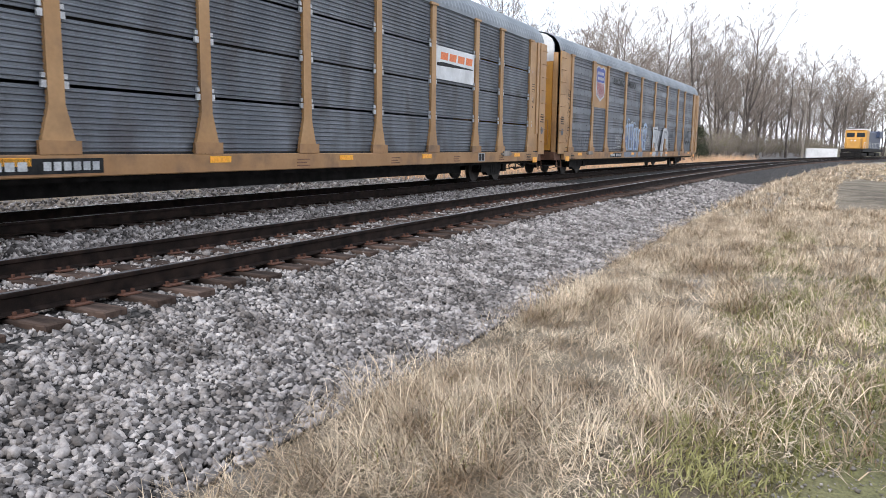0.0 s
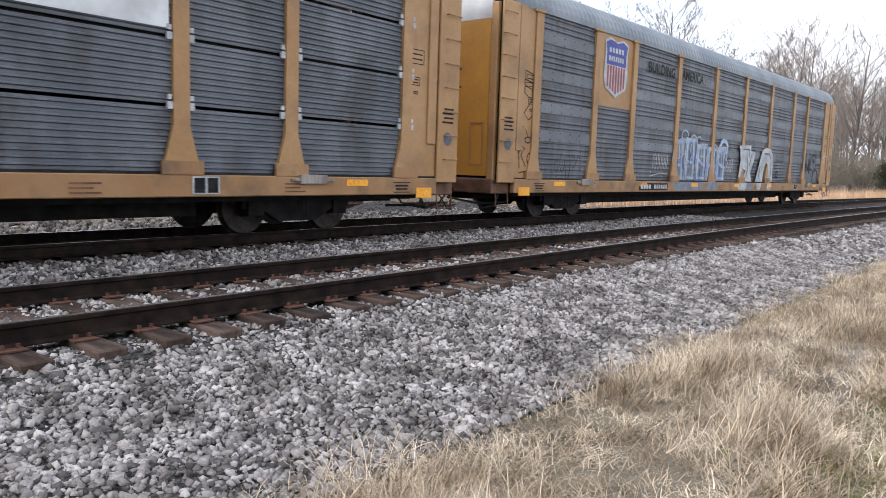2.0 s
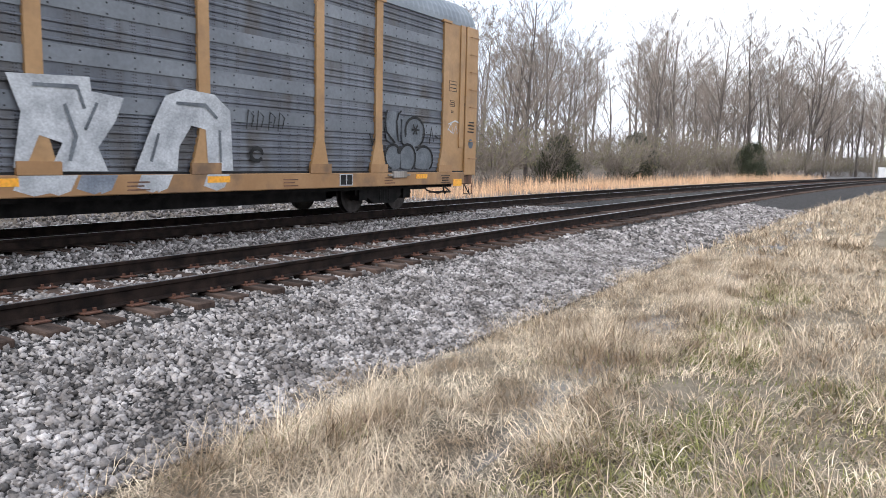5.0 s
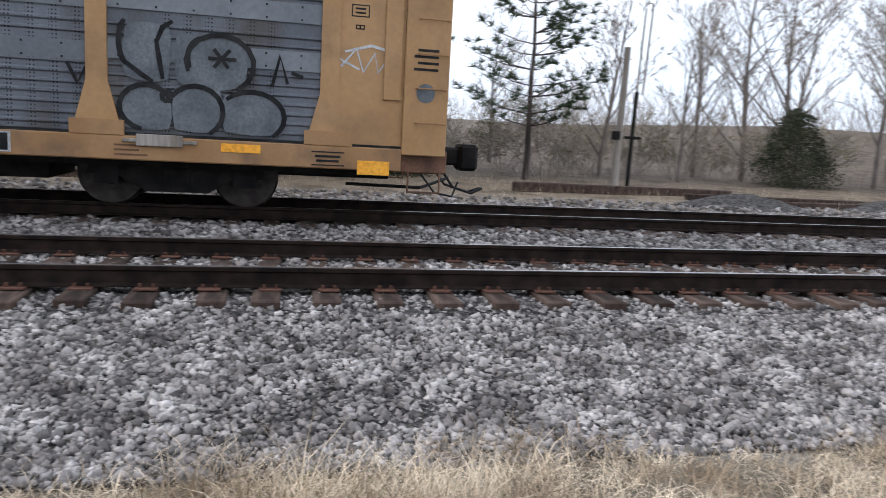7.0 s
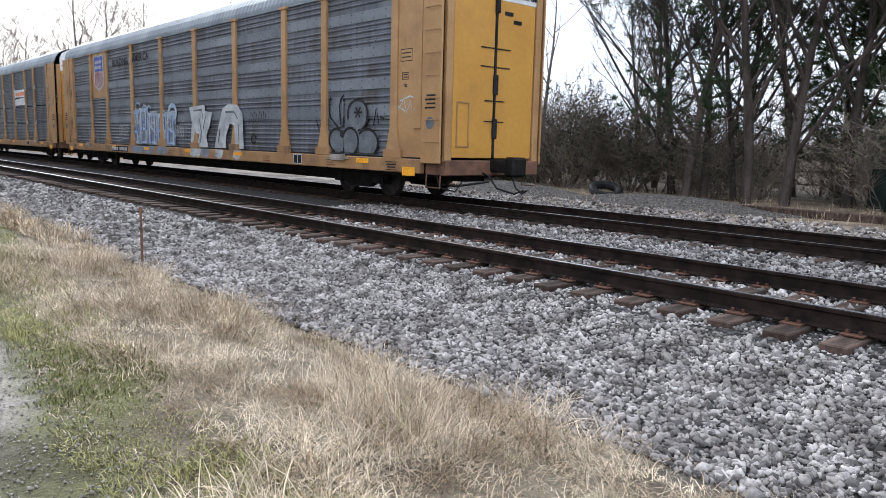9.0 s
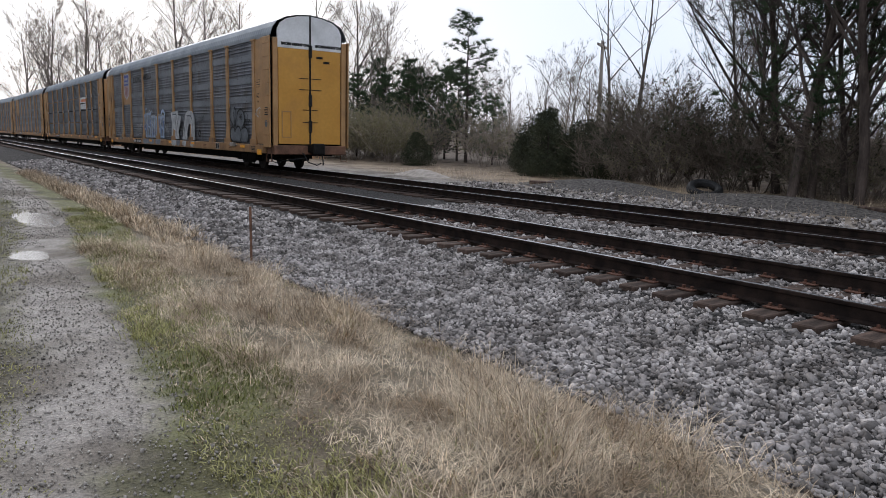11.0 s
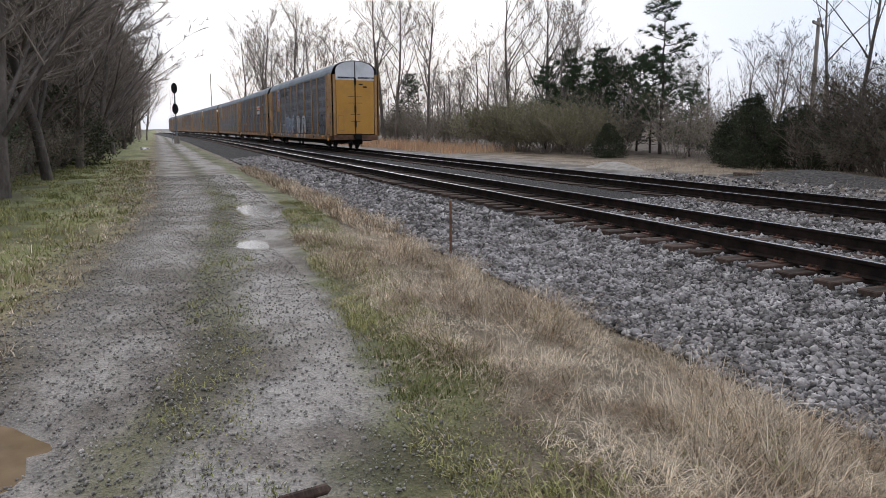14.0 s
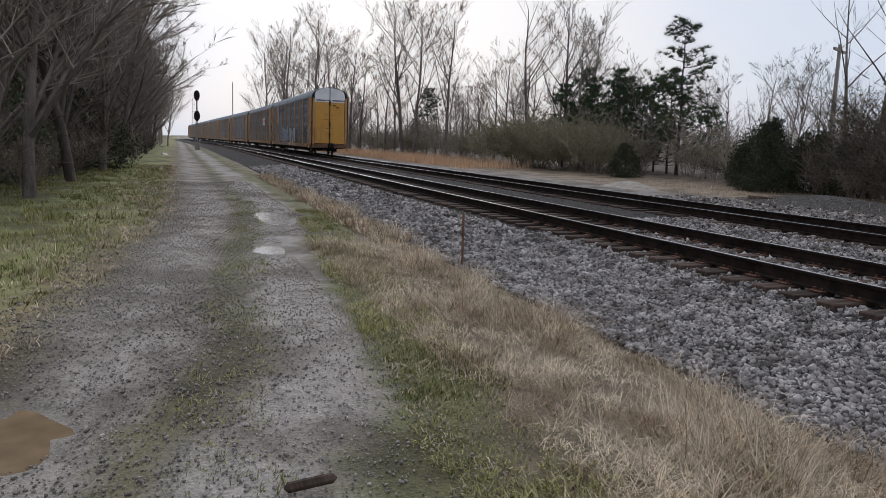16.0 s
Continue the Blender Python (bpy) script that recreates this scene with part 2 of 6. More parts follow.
def ground_mat():
    """Earth in strips along the line: straw verge, green strip, two gravelled ruts with a weedy middle, rough grass."""
    m = bpy.data.materials.new("ground")
    m.use_nodes = True
    n, l = m.node_tree.nodes, m.node_tree.links
    bsdf = n["Principled BSDF"]
    tc, sep = n.new("ShaderNodeTexCoord"), n.new("ShaderNodeSeparateXYZ")
    l.new(tc.outputs["Object"], sep.inputs[0])

    def op(kind, a, b):
        q = n.new("ShaderNodeMath")
        q.operation = kind
        for i, s in enumerate((a, b)):
            if isinstance(s, (int, float)):
                q.inputs[i].default_value = s
            else:
                l.new(s, q.inputs[i])
        return q.outputs[0]

    def noise_of(scale, detail=5):
        q = n.new("ShaderNodeTexNoise")
        q.inputs["Scale"].default_value, q.inputs["Detail"].default_value = scale, detail
        l.new(tc.outputs["Object"], q.inputs["Vector"])
        return q.outputs[0]

    shift = n.new("ShaderNodeMapRange")
    for i, val in enumerate((-4.0, -18.0, 0.0, 1.35)):
        shift.inputs[i + 1].default_value = val
    l.new(sep.outputs[0], shift.inputs[0])
    wob = op("MULTIPLY", op("SUBTRACT", noise_of(0.7), 0.5), 0.9)
    wob2 = op("MULTIPLY", op("SUBTRACT", noise_of(3.0), 0.5), 0.6)
    away = n.new("ShaderNodeMapRange")
    for i, val in enumerate((-5.0, 12.0, 0.0, 5.0)):
        away.inputs[i + 1].default_value = val
    l.new(sep.outputs[0], away.inputs[0])
    near = n.new("ShaderNodeMapRange")
    for i, val in enumerate((-5.2, -4.4, 1.0, 0.0)):
        near.inputs[i + 1].default_value = val
    l.new(sep.outputs[1], near.inputs[0])
    yy = op("ADD", op("ADD", op("SUBTRACT", sep.outputs[1], shift.outputs[0]), op("MULTIPLY", away.outputs[0], near.outputs[0])), op("ADD", wob, wob2))
    yy = op("MINIMUM", yy, op("ADD", op("MULTIPLY", op("SUBTRACT", 1.0, near.outputs[0]), 100.0), -4.0))
    mr = n.new("ShaderNodeMapRange")
    mr.inputs[1].default_value, mr.inputs[2].default_value = -14.0, 26.0
    l.new(yy, mr.inputs[0])
    ramp = n.new("ShaderNodeValToRGB")
    strips = [(-13.5, (0.12, 0.105, 0.05)), (-11.5, (0.20, 0.21, 0.07)), (-10.0, (0.235, 0.235, 0.082)), (-9.2, (0.25, 0.205, 0.10)), (-8.75, (0.191, 0.165, 0.131)),
              (-8.3, (0.34, 0.305, 0.27)), (-7.75, (0.30, 0.265, 0.228)), (-7.45, (0.148, 0.135, 0.07)), (-7.2, (0.174, 0.157, 0.104)), (-6.9, (0.36, 0.325, 0.29)), (-6.35, (0.32, 0.285, 0.25)),
              (-6.05, (0.148, 0.144, 0.065)), (-5.5, (0.174, 0.165, 0.07)), (-5.1, (0.195, 0.157, 0.103)), (-3.7, (0.195, 0.16, 0.112)), (-3.3, (0.226, 0.217, 0.209)),
              (8.5, (0.209, 0.196, 0.183)), (12.0, (0.261, 0.2, 0.139)), (14.0, (0.226, 0.165, 0.104)), (24.0, (0.139, 0.104, 0.074))]
    els = ramp.color_ramp.elements
    while len(els) < len(strips):
        els.new(0.5)
    for e, (y, c) in zip(els, strips):
        e.position, e.color = (y + 14.0) / 40.0, (*c, 1)
    l.new(mr.outputs[0], ramp.inputs[0])
    fine, mid = noise_of(45.0, 6), noise_of(5.0, 6)
    hsv, m2 = n.new("ShaderNodeHueSaturation"), n.new("ShaderNodeMapRange")
    for i, val in enumerate((0.32, 0.68, 0.52, 1.45)):
        m2.inputs[i + 1].default_value = val
    l.new(op("ADD", op("MULTIPLY", fine, 0.6), op("MULTIPLY", mid, 0.4)), m2.inputs[0])
    l.new(m2.outputs[0], hsv.inputs["Value"])
    stain, mud = n.new("ShaderNodeValToRGB"), n.new("ShaderNodeMix")
    stain.color_ramp.elements[0].position, stain.color_ramp.elements[1].position = 0.47, 0.62
    l.new(noise_of(0.9, 8), stain.inputs[0])
    mud.data_type, mud.blend_type = "RGBA", "MULTIPLY"
    mud.inputs[7].default_value = (0.50, 0.47, 0.43, 1)
    l.new(stain.outputs[0], mud.inputs[0])
    l.new(ramp.outputs[0], mud.inputs[6])
    l.new(mud.outputs[2], hsv.inputs["Color"])
    l.new(hsv.outputs[0], bsdf.inputs["Base Color"])
    bsdf.inputs["Roughness"].default_value = 0.92
    bp = n.new("ShaderNodeBump")
    bp.inputs["Strength"].default_value, bp.inputs["Distance"].default_value = 0.9, 0.03
    l.new(op("ADD", fine, op("MULTIPLY", mid, 0.6)), bp.inputs["Height"])
    l.new(bp.outputs[0], bsdf.inputs["Normal"])
    return m


M_GROUND = ground_mat()


# ---- helpers of this scene ----
# joined marks too small to pick apart
SMALL = {"number_bars", "hinge_strap", "stencil_lines", "sheet_clamp", "stencil_bar", "stencil_block", "data_block", "bolt_row", "distant_ties", "pale_letter_bars", "stirrup_step", "grey_strokes", "blue_stroke", "white_loop"}

def part(name, bm, material, parent=None, label=""):
    me = bpy.data.meshes.new(name)
    bm.to_mesh(me)
    bm.free()
    me.materials.append(material)
    ob = new(name, me)
    ob.parent = parent
    if name in SMALL:
        tagged(ob, kind="stuff")
    return tagged(ob, label)


def raw(name, verts, faces, material, parent=None, label="", smooth=False):
    me = bpy.data.meshes.new(name)
    me.from_pydata(verts, [], faces)
    me.materials.append(material)
    if smooth:
        me.shade_smooth()
    ob = new(name, me)
    ob.parent = parent
    return tagged(ob, label)


def tri_mesh(name, v, f, material, parent=None):
    """A mesh from numpy arrays of vertices and triangles."""
    me = bpy.data.meshes.new(name)
    me.vertices.add(len(v))
    me.vertices.foreach_set("co", np.asarray(v, dtype=np.float32).ravel())
    me.loops.add(f.size)
    me.loops.foreach_set("vertex_index", np.asarray(f, dtype=np.int32).ravel())
    me.polygons.add(len(f))
    me.polygons.foreach_set("loop_start", np.arange(0, f.size, 3, dtype=np.int32))
    me.polygons.foreach_set("loop_total", np.full(len(f), 3, dtype=np.int32))
    me.update(calc_edges=True)
    me.materials.append(material)
    ob = new(name, me)
    ob.parent = parent
    return ob


def box(bm, x0, x1, y0, y1, z0, z1, bevel=0.0):
    v = [bm.verts.new(c) for c in ((x0, y0, z0), (x1, y0, z0), (x1, y1, z0), (x0, y1, z0), (x0, y0, z1), (x1, y0, z1), (x1, y1, z1), (x0, y1, z1))]
    fs = [bm.faces.new([v[i] for i in q]) for q in ((0, 3, 2, 1), (4, 5, 6, 7), (0, 1, 5, 4), (1, 2, 6, 5), (2, 3, 7, 6), (3, 0, 4, 7))]
    if bevel:
        bmesh.ops.bevel(bm, geom=list({e for f in fs for e in f.edges}), offset=bevel, segments=1, affect="EDGES")
    return bm


def boxes(*args, bevel=0.0):
    bm = bmesh.new()
    for a in args:
        box(bm, *a, bevel=bevel)
    return bm


def prism(bm, outline, y0, y1):
    """An outline in x and z, pushed from y0 to y1."""
    a = [bm.verts.new((x, y0, z)) for x, z in outline]
    b = [bm.verts.new((x, y1, z)) for x, z in outline]
    k = len(outline)
    bm.faces.new(a)
    bm.faces.new(b[::-1])
    for i in range(k):
        bm.faces.new((a[i], b[i], b[(i + 1) % k], a[(i + 1) % k]))
    bmesh.ops.recalc_face_normals(bm, faces=bm.faces[:])
    return bm


def tube(bm, points, r, sides=6):
    rings = []
    pts = [Vector(p) for p in points]
    for i, p in enumerate(pts):
        d = (pts[min(i + 1, len(pts) - 1)] - pts[max(i - 1, 0)]).normalized()
        u = d.cross(Vector((0, 0, 1)) if abs(d.z) < 0.9 else Vector((1, 0, 0))).normalized()
        w = d.cross(u)
        rr = r[i] if isinstance(r, (list, tuple)) else r
        rings.append([bm.verts.new(p + rr * (u * math.cos(2 * math.pi * k / sides) + w * math.sin(2 * math.pi * k / sides))) for k in range(sides)])
    for a, b in zip(rings, rings[1:]):
        for k in range(sides):
            bm.faces.new((a[k], a[(k + 1) % sides], b[(k + 1) % sides], b[k]))
    bm.faces.new(rings[0][::-1])
    bm.faces.new(rings[-1])
    return bm


def ribbon(bm, points, width, y, depth=0.004):
    """A flat painted stroke in the plane of a car side; points in x and z."""
    pts = [Vector((p[0], 0, p[1])) for p in points]
    left, right = [], []
    for i, p in enumerate(pts):
        d = (pts[min(i + 1, len(pts) - 1)] - pts[max(i - 1, 0)]).normalized()
        nrm = Vector((-d.z, 0, d.x)) * (width / 2) * (0.7 if i in (0, len(pts) - 1) else 1)
        left.append(bm.verts.new((p.x + nrm.x, y - depth, p.z + nrm.z)))
        right.append(bm.verts.new((p.x - nrm.x, y - depth, p.z - nrm.z)))
    for i in range(len(pts) - 1):
        bm.faces.new((left[i], left[i + 1], right[i + 1], right[i]))
    return bm


def arc(cx, cz, rx, rz, a0, a1, k=9):
    return [(cx + rx * math.cos(radians(a0 + (a1 - a0) * i / (k - 1))), cz + rz * math.sin(radians(a0 + (a1 - a0) * i / (k - 1)))) for i in range(k)]


def patch(bm, outline, y):
    bm.faces.new([bm.verts.new((x, y, z)) for x, z in outline])
    return bm


D = 4.61


def bend(x):
    """How far the line has swung to the south at x."""
    return -0.00075 * max(0.0, x - 4.0) ** 2 - 0.0005 * min(30.0, max(0.0, -100.0 - x)) ** 2 - 0.03 * max(0.0, -130.0 - x)


def turn(x):
    return math.degrees(math.atan((bend(x + 0.5) - bend(x - 0.5))))


def profile(y):
    """Height of the ground across the line."""
    return float(np.interp(y, (-60, -14, -10, -8.2, -7.5, -6.8, -6.0, -5.0, -4.2, -3.6, -3.0, -2.0, -1.35, -1.2, D + 1.4, D + 2.6, D + 3.6, 11, 14, 24, 60),
                           (0.4, -0.2, -0.36, -0.42, -0.38, -0.42, -0.40, -0.38, -0.42, -0.50, -0.48, -0.38, -0.255, -0.225, -0.225, -0.34, -0.45, -0.40, -0.35, -0.3, 1.0)))


DIPS = [(-4.62, -8.78, 0.75, 0.72, 0.10), (-16.3, -5.5, 1.5, 0.42, 0.08), (-11.8, -6.12, 0.7, 0.34, 0.07), (-72.0, -9.0, 3.5, 0.5, 0.05)]


def ground_z(x, y):
    yy = y - bend(x)
    z = profile(yy) + 0.05 * noise.noise((x * 0.35, y * 0.35, 0)) * (1 if yy < -3.5 or yy > 9 else 0.2)
    if -80 < x < -3 and -11 < y < -4:
        for cx, cy, rx, ry, deep in DIPS:
            q = ((x - cx) / rx) ** 2 + ((y - cy) / ry) ** 2
            if q < 6:
                z -= deep * math.exp(-q) * (1 + 0.3 * noise.noise((x * 1.3, y * 2.5, 5)) + 0.45 * noise.noise((x * 3.1, y * 6.0, 9)))
    if yy > 28 and x > 25:
        z += min(3.5, (yy - 28) * 0.07) * min(1.0, (x - 25) / 40)
    if yy > 300:
        z += min(9.0, (yy - 300) * 0.03)
    return z


# ---- ground ----
def axis(near, far, fine, grow=1.25):
    out, s, x = [0.0], fine, 0.0
    while x < far:
        x += s
        if x > near:
            s *= grow
        out.append(x)
    return out


gx = sorted({round(s * v, 3) for v in axis(18, 1500, 0.22) for s in (1, -1)})
gy = sorted({round(s * v, 3) for v in axis(11, 1500, 0.16) for s in (1, -1)})
gv = [(x, y + bend(x) * (1 if abs(y) < 60 else 0), ground_z(x, y + bend(x)) - 0.03) for x in gx for y in gy]
gf = [(i * len(gy) + j, (i + 1) * len(gy) + j, (i + 1) * len(gy) + j + 1, i * len(gy) + j + 1) for i in range(len(gx) - 1) for j in range(len(gy) - 1)]
tagged(raw("ground", gv, gf, M_GROUND, smooth=True), "verge of dry straw grass beside a rutted gravel track", "ground", kind="structure")

# the ballast bed under both tracks; its dark colour paints shade between the stones
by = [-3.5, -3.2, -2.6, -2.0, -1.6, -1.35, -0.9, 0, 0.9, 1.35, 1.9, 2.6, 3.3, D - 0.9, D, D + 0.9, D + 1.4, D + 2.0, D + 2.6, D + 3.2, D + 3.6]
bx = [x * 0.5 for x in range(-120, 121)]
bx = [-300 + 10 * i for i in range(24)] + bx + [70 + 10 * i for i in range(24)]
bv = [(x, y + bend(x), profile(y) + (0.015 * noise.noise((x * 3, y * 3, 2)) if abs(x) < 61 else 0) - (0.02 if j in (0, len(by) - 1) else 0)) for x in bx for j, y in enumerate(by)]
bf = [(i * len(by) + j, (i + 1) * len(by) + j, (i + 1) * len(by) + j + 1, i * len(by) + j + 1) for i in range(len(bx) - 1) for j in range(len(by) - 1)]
ballast = tagged(raw("ballast", bv, bf, M_BALLAST_SHADE, smooth=True), "bed of crushed railway stone, coloured dark as the shade between loose stones", "ballast", kind="structure")


def stones(name, count, x0, x1, y0, y1, size0, size1, seed, lift=0.0, material=None):
    """Loose crushed stones, joined: broken, twisted blocks."""
    rng = np.random.default_rng(seed)
    base = np.array([(-1, -1, -1), (1, -1, -1), (1, 1, -1), (-1, 1, -1), (-1, -1, 1), (1, -1, 1), (1, 1, 1), (-1, 1, 1)]) * 0.72
    tris = np.array([(0, 3, 2), (0, 2, 1), (4, 5, 6), (4, 6, 7), (0, 1, 5), (0, 5, 4), (1, 2, 6), (1, 6, 5), (2, 3, 7), (2, 7, 6), (3, 0, 4), (3, 4, 7)])
    x, y = rng.uniform(x0, x1, count), rng.uniform(y0, y1, count)
    if material:
        dry = np.array([all(((a - cx) / rx) ** 2 + ((b - cy) / ry) ** 2 > 0.75 for cx, cy, rx, ry, _ in DIPS) for a, b in zip(x, y)])
        x, y = x[dry], y[dry]
        count = len(x)
        z = np.array([ground_z(a, b + bend(a)) for a, b in zip(x, y)]) + lift
    else:
        z = np.array([profile(b) for b in y]) + lift + rng.uniform(-0.012, 0.014, count)
    y = y + np.array([bend(a) for a in x])
    size = rng.uniform(size0, size1, count) * (1 + 0.5 * (rng.random(count) > 0.9))
    v = base[None] * rng.uniform(0.45, 1.3, (count, 8, 3)) * np.stack([rng.uniform(0.8, 1.35, count), rng.uniform(0.7, 1.1, count), rng.uniform(0.5, 0.85, count)], 1)[:, None]
    q = rng.normal(size=(count, 4))
    q[:, 1:3] *= 0.5
    q /= np.linalg.norm(q, axis=1)[:, None]
    w, a, b, c = q.T
    rm = np.stack([1 - 2 * (b * b + c * c), 2 * (a * b - c * w), 2 * (a * c + b * w), 2 * (a * b + c * w), 1 - 2 * (a * a + c * c), 2 * (b * c - a * w), 2 * (a * c - b * w), 2 * (b * c + a * w), 1 - 2 * (a * a + b * b)], 1).reshape(-1, 3, 3)
    v = np.einsum("nij,nkj->nki", rm, v) * size[:, None, None] + np.stack([x, y, z + size * 0.22], 1)[:, None]
    f = tris[None] + 8 * np.arange(count)[:, None, None]
    ob = tri_mesh(name, v.reshape(-1, 3), f.reshape(-1, 3), material or M_STONE)
    return tagged(ob, "loose crushed grey ballast stones beside the rails", "gravel", kind="stuff")


# ---- the two tracks ----
def rail_mesh(name, y, xs, parent, label):
    """A flat-bottomed rail with its running head, following the bend."""
    outline = [(-0.07, -0.172), (0.07, -0.172), (0.07, -0.16), (0.012, -0.145), (0.009, -0.05), (0.034, -0.036), (0.036, -0.006), (0.026, 0.0), (-0.026, 0.0), (-0.036, -0.006), (-0.034, -0.036), (-0.009, -0.05), (-0.012, -0.145), (-0.07, -0.16)]
    k = len(outline)
    v = [(x, y + bend(x) + a, b) for x in xs for a, b in outline]
    f = [(i * k + j, i * k + (j + 1) % k, (i + 1) * k + (j + 1) % k, (i + 1) * k + j) for i in range(len(xs) - 1) for j in range(k)]
    ob = raw(name, v, f, M_RAIL, parent, label)
    ob.data.materials.append(M_RAILTOP)
    for p in ob.data.polygons:
        if p.index % k == 7:
            p.material_index = 1
    return ob


rail_xs = [-300 + 10 * i for i in range(24)] + [-60 + 2 * i for i in range(61)] + [70 + 10 * i for i in range(24)]


def tie_data():
    bm = box(bmesh.new(), -0.115, 0.115, -1.26, 1.26, -0.36, -0.178, bevel=0.012)
    me = bpy.data.meshes.new("tie")
    bm.to_mesh(me)
    bm.free()
    me.materials.append(M_TIE)
    return me


TIE = tie_data()


def plate_data():
    bm = boxes((-0.09, 0.09, -0.17, 0.17, -0.178, -0.166))
    for a in (-0.05, 0.05):
        for b in (-0.1, 0.1):
            box(bm, a - 0.012, a + 0.012, b - 0.014, b + 0.014, -0.166, -0.135)
    me = bpy.data.meshes.new("tie_plate")
    bm.to_mesh(me)
    bm.free()
    me.materials.append(M_PLATE)
    return me


PLATE = plate_data()


def track(y0, label, x_near0, x_near1, plates):
    base = tagged(new("railway_track"), label, "railway track", "parallel tracks")
    base.location = (0, y0, -0.2)
    inv = Matrix.Translation((0, -y0, 0.2))
    for s in (-0.7525, 0.7525):
        r = rail_mesh("rail", y0 + s, rail_xs, base, "rusty steel rail with a bright worn head")
        r.matrix_parent_inverse = inv
    rng = random.Random(int(y0 * 10) + 3)
    xs = [0.49 * k - 0.12 for k in range(int(x_near0 / 0.49), int(x_near1 / 0.49))]
    for x in xs:
        t = new("tie", TIE)
        t.parent = base
        t.matrix_parent_inverse = inv
        t.matrix_basis = pose(x + rng.uniform(-0.03, 0.03), y0 + bend(x) + rng.uniform(-0.035, 0.035), rng.uniform(-0.012, 0.004), 0, 0, turn(x) + rng.uniform(-1.2, 1.2))
        if plates and -13 < x < 16:
            for s in (-0.7525, 0.7525):
                p = new("tie_plate", PLATE)
                p.parent = base
                p.matrix_parent_inverse = inv
                p.matrix_basis = pose(x, y0 + bend(x) + s, 0.001, 0, 0, turn(x))
    bm = bmesh.new()
    for k in list(range(-420, int(x_near0 / 0.49))) + list(range(int(x_near1 / 0.49), 420)):
        x = 0.49 * k - 0.12
        box(bm, x - 0.11, x + 0.11, y0 + bend(x) - 1.3, y0 + bend(x) + 1.3, -0.3, -0.18)
    far = part("distant_ties", bm, M_TIE, base)
    far.matrix_parent_inverse = inv
    tagged(far, kind="stuff")
    return base


track(0.0, "railway track with rusty rails on weathered wooden ties", -50, 60, True)
track(D, "railway track with dark rails on half-buried ties", -40, 45, False)

# ---- autorack cars ----
POSTS_B = [1.5, 4.15, 6.05, 8.8, 11.5, 14.2, 16.95, 19.7, 22.4, 25.6]
POSTS = [1.62, 4.5, 6.5, 9.45, 12.35, 15.25, 18.25, 21.2, 23.3, 26.0]
HALF = 13.7
EAVE = 4.83
SIDE = 1.52


def roof_part(car):
    prof = [(-1.50, EAVE), (-1.49, 4.93), (-1.42, 5.12), (-1.25, 5.34), (-0.95, 5.50), (-0.5, 5.61), (0, 5.66), (0.5, 5.61), (0.95, 5.50), (1.25, 5.34), (1.42, 5.12), (1.49, 4.93), (1.50, EAVE)]
    xs = [-HALF + 0.06 + (2 * HALF - 0.12) * i / 240 for i in range(241)]
    v = [(x, y * (1 + 0.008 * (i % 2)), z + 0.014 * (i % 2)) for i, x in enumerate(xs) for y, z in prof]
    k = len(prof)
    f = [(i * k + j, (i + 1) * k + j, (i + 1) * k + j + 1, i * k + j + 1) for i in range(240) for j in range(k - 1)]
    raw("roof", v, f, M_ROOF, car, "ribbed galvanised steel roof")
    bm = bmesh.new()
    for s in (-1, 1):
        box(bm, -HALF + 0.5, HALF - 0.5, s * 1.5 - 0.04, s * 1.5 + 0.04, EAVE - 0.06, EAVE + 0.03)
    part("eave_rail", bm, M_ROOF, car)


def corrugated(name, x0, x1, z0, z1, pitch, depth, y, s, material, car, label="", flat=()):
    """A side sheet with level ribs; flat: stretches of height without ribs."""
    zs, v = [], []
    z = z0
    while z < z1 - pitch:
        ribbed = not any(a < z + 0.7 * pitch < b for a, b in flat)
        zs += [(z, 0.0), (z + 0.5 * pitch, 0.0), (z + 0.66 * pitch, depth), (z + 0.84 * pitch, depth)] if ribbed else [(z, 0.0)]
        z += pitch
    zs += [(z, 0.0), (z1, 0.0)]
    for z, d in zs:
        v += [(x0, s * (y + d), z), (x1, s * (y + d), z)]
    f = [(2 * i, 2 * i + 1, 2 * i + 3, 2 * i + 2) for i in range(len(zs) - 1)]
    k = len(v)
    v += [(x0, s * (y - 0.03), z0), (x1, s * (y - 0.03), z0), (x0, s * (y - 0.03), z1), (x1, s * (y - 0.03), z1)]
    f.append((k, k + 2, k + 3, k + 1))
    return raw(name, v, f, material, car, label)


def truck_parts(car, cx):
    bm = bmesh.new()
    for s in (-1, 1):
        y = s * 1.0
        prism(bm, [(cx - 1.15, 0.42), (cx - 1.1, 0.58), (cx - 0.6, 0.60), (cx - 0.35, 0.74), (cx + 0.35, 0.74), (cx + 0.6, 0.60), (cx + 1.1, 0.58), (cx + 1.15, 0.42), (cx + 0.75, 0.40), (cx + 0.4, 0.2), (cx - 0.4, 0.2), (cx - 0.75, 0.40)], y - 0.08, y + 0.08)
        for a in (-0.89, 0.89):
            box(bm, cx + a - 0.15, cx + a + 0.15, y - 0.13, y + 0.13, 0.3, 0.56)
        for a in (-0.18, 0, 0.18):
            tube(bm, [(cx + a, y + s * 0.02, 0.27), (cx + a, y + s * 0.02, 0.58)], 0.07, 8)
    box(bm, cx - 0.2, cx + 0.2, -1.0, 1.0, 0.42, 0.7)
    part("truck_frame", bm, M_DARK, car, "black cast steel truck side frame")


